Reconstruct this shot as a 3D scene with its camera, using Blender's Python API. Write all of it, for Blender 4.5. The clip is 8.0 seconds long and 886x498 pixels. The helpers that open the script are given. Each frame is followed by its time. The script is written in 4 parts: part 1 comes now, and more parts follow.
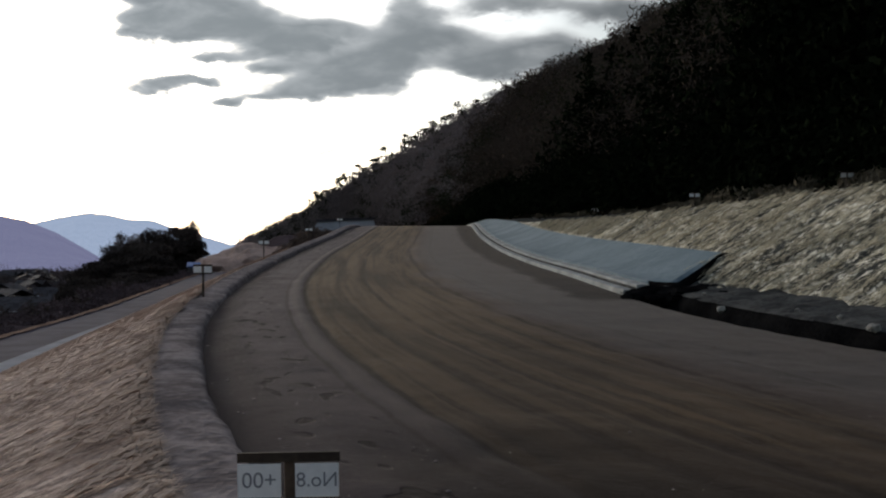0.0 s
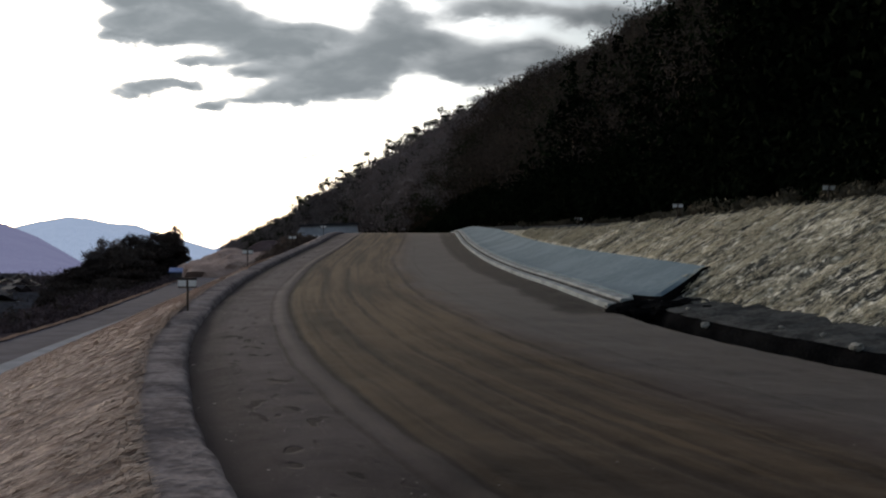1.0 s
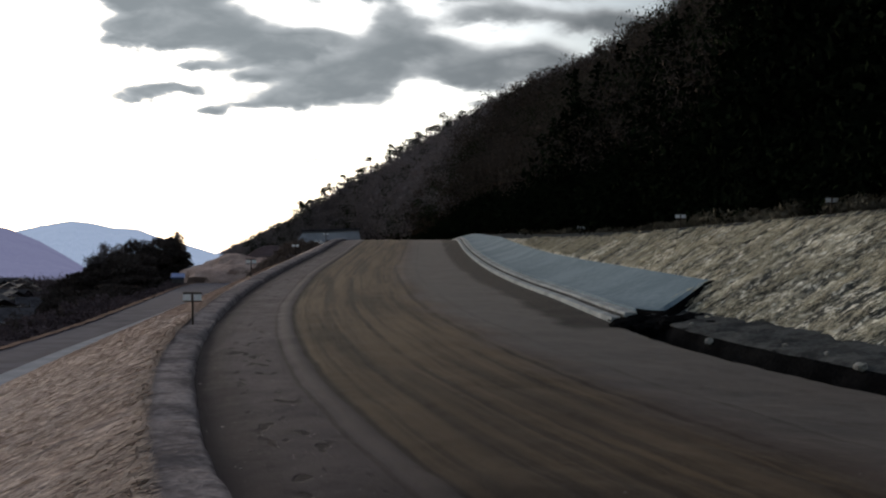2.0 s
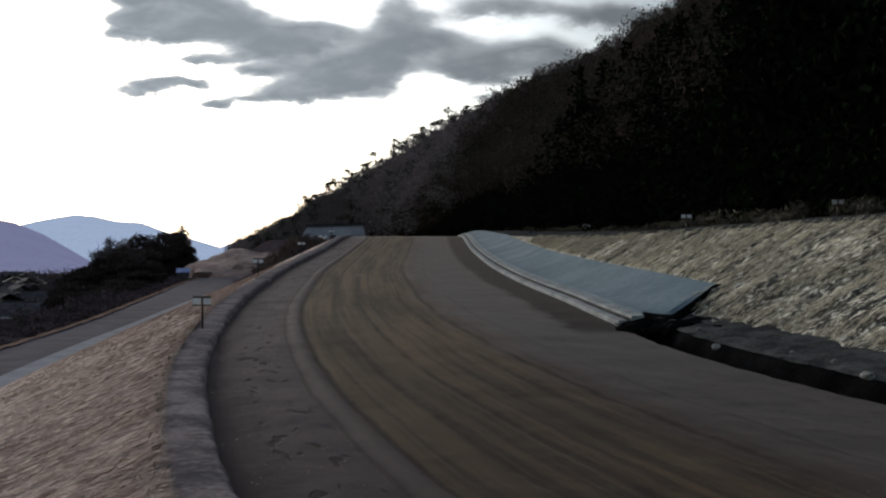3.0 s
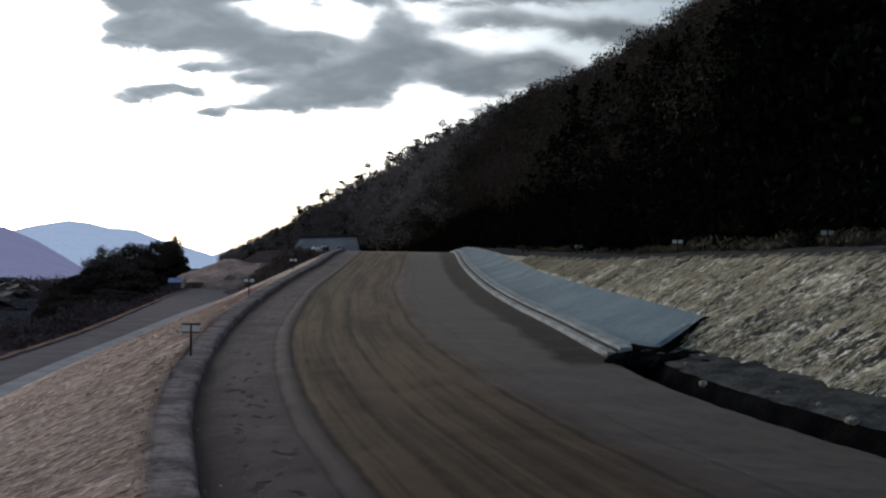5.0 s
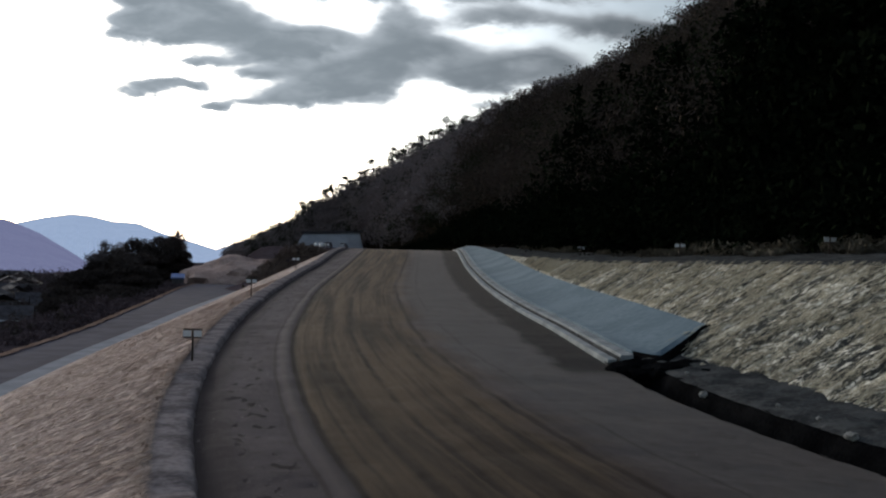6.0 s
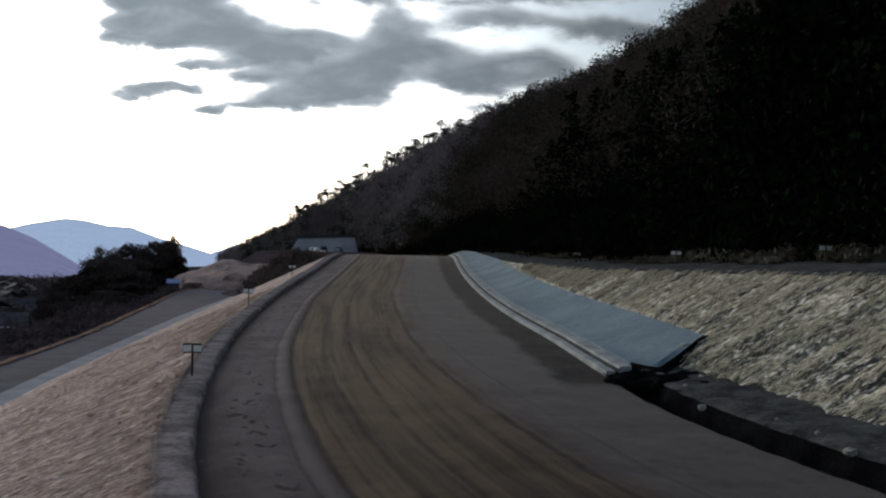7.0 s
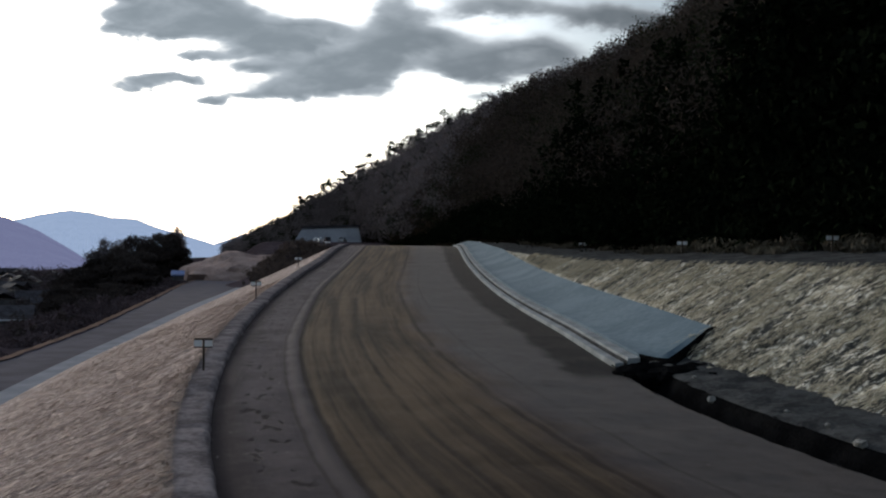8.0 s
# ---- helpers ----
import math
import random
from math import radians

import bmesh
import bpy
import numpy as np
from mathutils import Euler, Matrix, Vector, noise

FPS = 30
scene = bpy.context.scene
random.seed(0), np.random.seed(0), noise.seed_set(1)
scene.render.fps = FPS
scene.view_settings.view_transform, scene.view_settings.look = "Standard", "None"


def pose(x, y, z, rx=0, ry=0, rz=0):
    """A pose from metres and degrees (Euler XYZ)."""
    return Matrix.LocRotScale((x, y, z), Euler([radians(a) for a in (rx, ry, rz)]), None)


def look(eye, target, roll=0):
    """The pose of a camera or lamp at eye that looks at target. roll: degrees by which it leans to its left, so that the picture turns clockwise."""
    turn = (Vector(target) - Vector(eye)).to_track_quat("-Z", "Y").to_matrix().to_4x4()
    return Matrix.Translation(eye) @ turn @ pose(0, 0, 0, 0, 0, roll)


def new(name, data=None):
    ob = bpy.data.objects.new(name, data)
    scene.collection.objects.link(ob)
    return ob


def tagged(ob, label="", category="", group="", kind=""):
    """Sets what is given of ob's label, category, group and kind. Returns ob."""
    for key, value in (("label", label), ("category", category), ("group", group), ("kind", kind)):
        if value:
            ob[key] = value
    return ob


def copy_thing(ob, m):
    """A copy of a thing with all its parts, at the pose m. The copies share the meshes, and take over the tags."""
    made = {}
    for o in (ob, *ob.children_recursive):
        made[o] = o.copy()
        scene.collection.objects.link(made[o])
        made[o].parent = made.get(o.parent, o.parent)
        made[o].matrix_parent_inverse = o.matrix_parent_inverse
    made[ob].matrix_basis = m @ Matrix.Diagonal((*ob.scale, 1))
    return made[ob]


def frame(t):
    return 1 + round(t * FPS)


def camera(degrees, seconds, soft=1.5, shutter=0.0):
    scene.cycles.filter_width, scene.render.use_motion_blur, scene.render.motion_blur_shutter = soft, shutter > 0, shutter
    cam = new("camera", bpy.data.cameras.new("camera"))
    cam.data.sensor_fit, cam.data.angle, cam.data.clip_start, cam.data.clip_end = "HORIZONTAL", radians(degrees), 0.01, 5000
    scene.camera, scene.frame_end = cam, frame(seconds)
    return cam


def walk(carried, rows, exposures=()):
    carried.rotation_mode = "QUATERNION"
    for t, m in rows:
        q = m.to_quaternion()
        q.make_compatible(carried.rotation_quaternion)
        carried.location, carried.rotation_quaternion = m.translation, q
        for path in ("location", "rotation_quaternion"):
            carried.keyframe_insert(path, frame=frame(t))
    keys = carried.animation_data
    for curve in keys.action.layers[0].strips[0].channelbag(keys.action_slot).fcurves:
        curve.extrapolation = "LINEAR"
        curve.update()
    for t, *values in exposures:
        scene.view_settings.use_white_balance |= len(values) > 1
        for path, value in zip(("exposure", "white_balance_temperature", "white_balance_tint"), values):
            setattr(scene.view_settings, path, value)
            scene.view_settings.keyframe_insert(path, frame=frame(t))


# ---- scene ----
cam = camera(46.5, 8.0, soft=2.1)
PATH = [
    (0, (0.416, -0.211, 1.816), (0.416, 1.789, 1.825), -0.2),
    (0.5, (0.408, -0.235, 1.931), (0.418, 1.765, 1.943), 0.2),
    (1, (0.362, -0.239, 2.047), (0.395, 1.761, 2.065), -0.1),
    (1.5, (0.357, -0.283, 2.164), (0.399, 1.716, 2.182), 0.6),
    (2, (0.293, -0.312, 2.289), (0.323, 1.687, 2.316), -0.0),
    (3.5, (0.178, -0.49, 2.674), (0.195, 1.51, 2.685), -0.0),
    (4, (0.17, -0.471, 2.794), (0.182, 1.529, 2.823), -0.2),
    (4.5, (0.225, -0.488, 2.896), (0.26, 1.511, 2.936), 0.6),
    (6, (0.3, -0.541, 3.298), (0.329, 1.459, 3.327), 1.3),
    (6.5, (0.285, -0.565, 3.428), (0.319, 1.434, 3.459), 1.6),
    (7, (0.196, -0.629, 3.571), (0.235, 1.37, 3.605), 1.0),
    (7.5, (0.104, -0.66, 3.686), (0.13, 1.34, 3.718), 0.5),
    (8, (0.05, -0.741, 3.682), (0.083, 1.258, 3.695), 0.6),
]
walk(cam, [(t, look(eye, target, roll)) for t, eye, target, roll in PATH],
     [(0, 0, 6500, 10), (2, 0, 6450, 10), (4, 0, 6150, 9), (8, 0, 6080, 9)])

# ---- world, sun, exposure ----
SUN_AZ, SUN_EL = -32.0, 9.0          # degrees right of straight ahead, above the horizon


def math_node(tree, op, a, b=None, clamp=False):
    n = tree.nodes.new("ShaderNodeMath")
    n.operation, n.use_clamp = op, clamp
    for i, v in enumerate((a, b)):
        if v is None:
            continue
        if isinstance(v, (int, float)):
            n.inputs[i].default_value = v
        else:
            tree.links.new(v, n.inputs[i])
    return n.outputs[0]


def ramp_node(tree, value, lo, hi, a=0.0, b=1.0):
    n = tree.nodes.new("ShaderNodeMapRange")
    n.interpolation_type = "SMOOTHSTEP"
    tree.links.new(value, n.inputs[0])
    for i, v in enumerate((lo, hi, a, b)):
        n.inputs[i + 1].default_value = v
    return n.outputs[0]


def mix_color(tree, fac, a, b, blend="MIX"):
    n = tree.nodes.new("ShaderNodeMix")
    n.data_type, n.blend_type = "RGBA", blend
    for sock, v in ((n.inputs[0], fac), (n.inputs[6], a), (n.inputs[7], b)):
        if isinstance(v, (int, float)):
            sock.default_value = v
        elif isinstance(v, tuple):
            sock.default_value = (*v, 1)
        else:
            tree.links.new(v, sock)
    return n.outputs[2]


def noise_node(tree, vector, scale, detail=4.0, rough=0.55, distort=0.0):
    n = tree.nodes.new("ShaderNodeTexNoise")
    n.inputs["Scale"].default_value = scale
    n.inputs["Detail"].default_value = detail
    n.inputs["Roughness"].default_value = rough
    n.inputs["Distortion"].default_value = distort
    tree.links.new(vector, n.inputs["Vector"])
    return n.outputs[0]


def mapped(tree, vector, scale=(1, 1, 1), place=(0, 0, 0), turn=(0, 0, 0)):
    n = tree.nodes.new("ShaderNodeMapping")
    n.inputs["Scale"].default_value = scale
    n.inputs["Location"].default_value = place
    n.inputs["Rotation"].default_value = turn
    tree.links.new(vector, n.inputs["Vector"])
    return n.outputs[0]


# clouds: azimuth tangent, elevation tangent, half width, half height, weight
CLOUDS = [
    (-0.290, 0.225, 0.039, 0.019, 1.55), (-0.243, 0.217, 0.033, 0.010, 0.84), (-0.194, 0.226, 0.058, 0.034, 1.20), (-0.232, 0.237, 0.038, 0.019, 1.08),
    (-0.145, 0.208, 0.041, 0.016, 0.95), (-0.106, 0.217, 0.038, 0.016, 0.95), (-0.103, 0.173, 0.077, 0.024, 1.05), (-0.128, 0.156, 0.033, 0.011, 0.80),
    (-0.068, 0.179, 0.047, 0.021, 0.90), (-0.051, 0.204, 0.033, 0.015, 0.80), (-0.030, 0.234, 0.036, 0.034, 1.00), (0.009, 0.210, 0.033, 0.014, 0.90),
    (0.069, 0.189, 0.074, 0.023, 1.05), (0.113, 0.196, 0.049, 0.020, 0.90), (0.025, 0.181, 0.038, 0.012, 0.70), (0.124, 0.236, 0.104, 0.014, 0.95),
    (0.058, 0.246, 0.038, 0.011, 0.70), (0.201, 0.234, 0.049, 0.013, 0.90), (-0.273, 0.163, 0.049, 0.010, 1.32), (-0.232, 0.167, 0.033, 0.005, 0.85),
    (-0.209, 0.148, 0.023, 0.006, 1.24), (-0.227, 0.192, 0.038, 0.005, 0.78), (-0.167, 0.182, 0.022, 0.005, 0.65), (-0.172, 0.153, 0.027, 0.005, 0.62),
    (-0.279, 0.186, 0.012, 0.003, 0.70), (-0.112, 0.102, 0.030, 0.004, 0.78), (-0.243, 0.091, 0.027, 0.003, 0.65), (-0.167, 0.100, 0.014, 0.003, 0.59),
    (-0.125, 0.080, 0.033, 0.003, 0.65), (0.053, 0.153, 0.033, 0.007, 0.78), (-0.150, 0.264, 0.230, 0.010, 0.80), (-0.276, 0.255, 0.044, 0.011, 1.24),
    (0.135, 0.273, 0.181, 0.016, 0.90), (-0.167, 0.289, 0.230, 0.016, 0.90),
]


def build_world():
    world = bpy.data.worlds.new("evening sky")
    scene.world = world
    world.use_nodes = True
    tree = world.node_tree
    tree.nodes.clear()
    link = tree.links.new
    coord = tree.nodes.new("ShaderNodeTexCoord").outputs["Generated"]
    sep = tree.nodes.new("ShaderNodeSeparateXYZ")
    link(coord, sep.inputs[0])
    dx, dy, dz = sep.outputs
    ahead = math_node(tree, "MAXIMUM", dy, 0.05)
    u = math_node(tree, "DIVIDE", dx, ahead)
    w = math_node(tree, "DIVIDE", dz, ahead)
    flat = tree.nodes.new("ShaderNodeCombineXYZ")
    link(u, flat.inputs[0])
    link(w, flat.inputs[1])
    wide = mapped(tree, flat.outputs[0], (1, 2.2, 1))
    ragged = noise_node(tree, wide, 15, 4, 0.55, 0.3)
    bend = noise_node(tree, wide, 7, 3, 0.5)
    puffs = noise_node(tree, mapped(tree, wide, (1, 1, 1), (3.7, 1.9, 0)), 26, 3, 0.5, 0.2)
    u2 = math_node(tree, "ADD", u, math_node(tree, "MULTIPLY", math_node(tree, "SUBTRACT", bend, 0.5), 0.07))
    w2 = math_node(tree, "ADD", w, math_node(tree, "MULTIPLY", math_node(tree, "SUBTRACT", ragged, 0.5), 0.030))
    field = None
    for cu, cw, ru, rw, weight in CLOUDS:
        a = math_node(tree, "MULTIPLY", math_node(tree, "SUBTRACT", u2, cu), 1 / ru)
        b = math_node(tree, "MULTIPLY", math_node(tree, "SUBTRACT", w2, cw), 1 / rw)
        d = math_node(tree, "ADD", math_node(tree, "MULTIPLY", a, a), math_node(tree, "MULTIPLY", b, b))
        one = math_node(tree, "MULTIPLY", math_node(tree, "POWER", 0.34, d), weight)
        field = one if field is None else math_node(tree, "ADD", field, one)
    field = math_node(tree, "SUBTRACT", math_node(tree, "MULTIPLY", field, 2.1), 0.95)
    # the rest of the sky: loose cloud banks all round and overhead
    banks = noise_node(tree, mapped(tree, coord, (1.5, 1.5, 3.0)), 2.2, 6, 0.6, 0.3)
    banks = math_node(tree, "MULTIPLY", math_node(tree, "SUBTRACT", banks, 0.45), 4.0)
    overhead = ramp_node(tree, w, 0.27, 0.34)
    behind = ramp_node(tree, dy, 0.45, 0.25)
    rest = math_node(tree, "MAXIMUM", overhead, behind)
    rest_mix = tree.nodes.new("ShaderNodeMix")
    link(rest, rest_mix.inputs[0])
    link(math_node(tree, "MINIMUM", field, 1.7), rest_mix.inputs[2])
    link(banks, rest_mix.inputs[3])
    field = math_node(tree, "ADD", rest_mix.outputs[0], math_node(tree, "ADD", math_node(tree, "MULTIPLY", math_node(tree, "SUBTRACT", ragged, 0.5), 2.1), math_node(tree, "MULTIPLY", math_node(tree, "SUBTRACT", puffs, 0.5), 1.1)))
    cover = ramp_node(tree, field, -0.35, 1.05)
    thick = ramp_node(tree, field, 0.2, 2.0)
    # clear sky and the bright veil round the low sun
    sky = tree.nodes.new("ShaderNodeTexSky")
    sky.sky_type, sky.sun_disc = "NISHITA", False
    sky.sun_elevation, sky.sun_rotation = radians(SUN_EL), radians(SUN_AZ)
    sky.air_density, sky.dust_density = 1.0, 2.0
    az, el = radians(SUN_AZ), radians(SUN_EL)
    dot = tree.nodes.new("ShaderNodeVectorMath")
    dot.operation = "DOT_PRODUCT"
    link(coord, dot.inputs[0])
    dot.inputs[1].default_value = (math.sin(az) * math.cos(el), math.cos(az) * math.cos(el), math.sin(el))
    near = ramp_node(tree, dot.outputs["Value"], 0.55, 1.0)
    veil = math_node(tree, "ADD", math_node(tree, "MULTIPLY", math_node(tree, "POWER", near, 3.0), VEIL), BASE)
    veil_c = mix_color(tree, 1.0, mix_color(tree, near, (0.80, 0.90, 1.08), (1.0, 0.99, 0.97)), veil, "MULTIPLY")
    clear = mix_color(tree, 1.0, veil_c, mix_color(tree, 1.0, sky.outputs[0], (0.10, 0.10, 0.10), "MULTIPLY"), "ADD")
    grey = mix_color(tree, thick, (0.62, 0.655, 0.68), (0.275, 0.308, 0.330))
    lit = math_node(tree, "ADD", math_node(tree, "MULTIPLY", near, 0.75), 0.25)
    grey = mix_color(tree, 1.0, grey, lit, "MULTIPLY")
    colour = mix_color(tree, cover, clear, grey)
    below = ramp_node(tree, dz, -0.02, -0.10)
    colour = mix_color(tree, below, colour, (0.03, 0.03, 0.03))
    bg = tree.nodes.new("ShaderNodeBackground")
    link(colour, bg.inputs[0])
    out = tree.nodes.new("ShaderNodeOutputWorld")
    link(bg.outputs[0], out.inputs[0])


VEIL, BASE = 2.4, 0.12
build_world()
sun_data = bpy.data.lights.new("sun", "SUN")
sun_data.energy, sun_data.angle, sun_data.color = 0.95, radians(16), (1.0, 0.97, 0.94)
sun = new("sun", sun_data)
saz, sel = radians(SUN_AZ), radians(SUN_EL)
sun.matrix_world = look((0, 0, 60), (-60 * math.sin(saz) * math.cos(sel), -60 * math.cos(saz) * math.cos(sel), 60 - 60 * math.sin(sel)))


# ---- materials ----
def material(name, rough=0.9, metal=0.0, spec=0.3):
    m = bpy.data.materials.new(name)
    m.use_nodes = True
    b = m.node_tree.nodes["Principled BSDF"]
    b.inputs["Roughness"].default_value = rough
    b.inputs["Metallic"].default_value = metal
    b.inputs["Specular IOR Level"].default_value = spec
    return m, m.node_tree, b


def bump(tree, bsdf, height, strength=0.5, distance=0.05):
    n = tree.nodes.new("ShaderNodeBump")
    n.inputs["Strength"].default_value = strength
    n.inputs["Distance"].default_value = distance
    tree.links.new(height, n.inputs["Height"])
    tree.links.new(n.outputs[0], bsdf.inputs["Normal"])


def coords(tree, what="Object"):
    return tree.nodes.new("ShaderNodeTexCoord").outputs[what]


def plain(name, dark, light, scale=3.0, rough=0.9, metal=0.0, spec=0.3, fine=25.0, relief=0.01):
    """A two-tone surface with coarse stains and fine grain."""
    m, tree, b = material(name, rough, metal, spec)
    at = coords(tree)
    big, small = noise_node(tree, at, scale, 5), noise_node(tree, at, fine, 3)
    f = math_node(tree, "ADD", math_node(tree, "MULTIPLY", big, 0.65), math_node(tree, "MULTIPLY", small, 0.35))
    tree.links.new(mix_color(tree, ramp_node(tree, f, 0.36, 0.64), dark, light), b.inputs["Base Color"])
    if relief:
        bump(tree, b, small, 0.6, relief)
    return m


def road_material():
    """Graded dirt: u runs across the road in metres from its valley edge, v along it."""
    m, tree, b = material("graded dirt", 0.9, 0, 0.04)
    b.inputs["Sheen Weight"].default_value = 0.10
    b.inputs["Sheen Roughness"].default_value = 0.12
    b.inputs["Sheen Tint"].default_value = (1.0, 0.90, 0.84, 1)
    uv = coords(tree, "UV")
    sep = tree.nodes.new("ShaderNodeSeparateXYZ")
    tree.links.new(uv, sep.inputs[0])

    def times(*values):
        out = values[0]
        for v in values[1:]:
            out = math_node(tree, "MULTIPLY", out, v)
        return out

    def lift(value, amount):
        return math_node(tree, "MULTIPLY", math_node(tree, "SUBTRACT", value, 0.5), amount)

    wob = noise_node(tree, mapped(tree, uv, (0.6, 0.35, 1)), 1.0, 4)
    v = sep.outputs[1]
    u = math_node(tree, "ADD", sep.outputs[0], lift(wob, 0.20))
    grain = noise_node(tree, uv, 18, 6, 0.65)
    patch = noise_node(tree, mapped(tree, uv, (0.55, 0.35, 1)), 1.0, 5, 0.6)
    clods = noise_node(tree, mapped(tree, uv, (2.2, 2.2, 1)), 1.0, 3, 0.55)
    drag = noise_node(tree, mapped(tree, uv, (1.1, 0.10, 1), (4, 1, 0)), 1.0, 3, 0.5, 0.3)
    long_streak = noise_node(tree, mapped(tree, uv, (2.4, 0.07, 1)), 1.0, 4, 0.55, 0.2)
    fine_streak = noise_node(tree, mapped(tree, uv, (9.0, 0.22, 1)), 1.0, 4, 0.6)
    right = math_node(tree, "ADD", u, lift(patch, 1.6))
    band = times(ramp_node(tree, u, 1.98, 2.25), ramp_node(tree, right, 7.4, 5.6))
    shoulder = mix_color(tree, ramp_node(tree, patch, 0.3, 0.7), (0.062, 0.050, 0.058), (0.124, 0.104, 0.117))
    shoulder = mix_color(tree, times(ramp_node(tree, u, 5.8, 7.4), 0.75), shoulder, (0.104, 0.100, 0.097))
    streaks = ramp_node(tree, math_node(tree, "ADD", times(long_streak, 0.50), math_node(tree, "ADD", times(fine_streak, 0.22), times(drag, 0.28))), 0.38, 0.62)
    soil = mix_color(tree, streaks, (0.036, 0.025, 0.0155), (0.126, 0.086, 0.051))
    colour = mix_color(tree, band, shoulder, soil)
    marks = times(ramp_node(tree, clods, 0.54, 0.66), math_node(tree, "SUBTRACT", 1.0, band))
    colour = mix_color(tree, times(marks, 0.32), colour, (0.045, 0.036, 0.034))
    colour = mix_color(tree, times(ramp_node(tree, grain, 0.35, 0.75), 0.30), colour, (0.125, 0.105, 0.094))
    # narrow wheel ruts in a darker brown, broken here and there
    broken = ramp_node(tree, noise_node(tree, mapped(tree, uv, (0.4, 0.16, 1), (1, 5, 0)), 1.0, 3), 0.34, 0.52)
    for c, w, k in ((1.66, 0.07, 0.5), (2.14, 0.10, 0.80), (2.50, 0.06, 0.5), (3.15, 0.09, 0.55), (4.05, 0.12, 0.75), (4.45, 0.06, 0.45), (5.55, 0.10, 0.60), (6.25, 0.13, 0.75), (7.3, 0.08, 0.3)):
        rut = times(ramp_node(tree, u, c - w, c - 0.2 * w), ramp_node(tree, u, c + w, c + 0.2 * w), broken if c > 2.3 else 1.0, k)
        colour = mix_color(tree, rut, colour, (0.026, 0.019, 0.015))
    crest = times(ramp_node(tree, u, 1.72, 1.84), ramp_node(tree, u, 2.08, 1.94), 0.35)
    colour = mix_color(tree, crest, colour, (0.165, 0.138, 0.122))
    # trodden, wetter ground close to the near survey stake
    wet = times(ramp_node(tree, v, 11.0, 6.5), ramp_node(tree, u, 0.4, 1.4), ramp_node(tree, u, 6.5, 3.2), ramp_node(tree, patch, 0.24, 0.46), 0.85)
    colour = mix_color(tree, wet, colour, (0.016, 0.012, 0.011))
    # near end painted darker, in place of the grazing light on far ground
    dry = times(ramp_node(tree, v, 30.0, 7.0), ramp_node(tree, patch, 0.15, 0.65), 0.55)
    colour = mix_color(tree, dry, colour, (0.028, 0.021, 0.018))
    prints = noise_node(tree, mapped(tree, uv, (3.6, 1.7, 1), (2, 7, 0)), 1.0, 1, 0.5)
    prints = times(ramp_node(tree, prints, 0.60, 0.66), ramp_node(tree, u, 0.45, 0.7), ramp_node(tree, u, 1.6, 1.3), 0.8)
    colour = mix_color(tree, prints, colour, (0.016, 0.012, 0.012))
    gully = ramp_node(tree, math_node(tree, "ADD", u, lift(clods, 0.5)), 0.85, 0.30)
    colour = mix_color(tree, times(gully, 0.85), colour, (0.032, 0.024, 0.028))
    # near-black bluish strip on the road along the kerb drain
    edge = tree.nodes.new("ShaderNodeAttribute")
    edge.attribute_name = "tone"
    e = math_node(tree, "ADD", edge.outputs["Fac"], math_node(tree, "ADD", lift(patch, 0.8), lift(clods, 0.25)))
    edge_dark = times(ramp_node(tree, e, 1.65, 1.15), ramp_node(tree, v, 24.0, 26.5), 0.94)
    colour = mix_color(tree, edge_dark, colour, (0.007, 0.009, 0.012))
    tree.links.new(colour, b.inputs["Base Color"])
    h = math_node(tree, "ADD", times(long_streak, 0.4), math_node(tree, "ADD", times(grain, 0.35), math_node(tree, "SUBTRACT", times(clods, 0.4), times(prints, 0.5))))
    bump(tree, b, h, 0.7, 0.06)
    return m


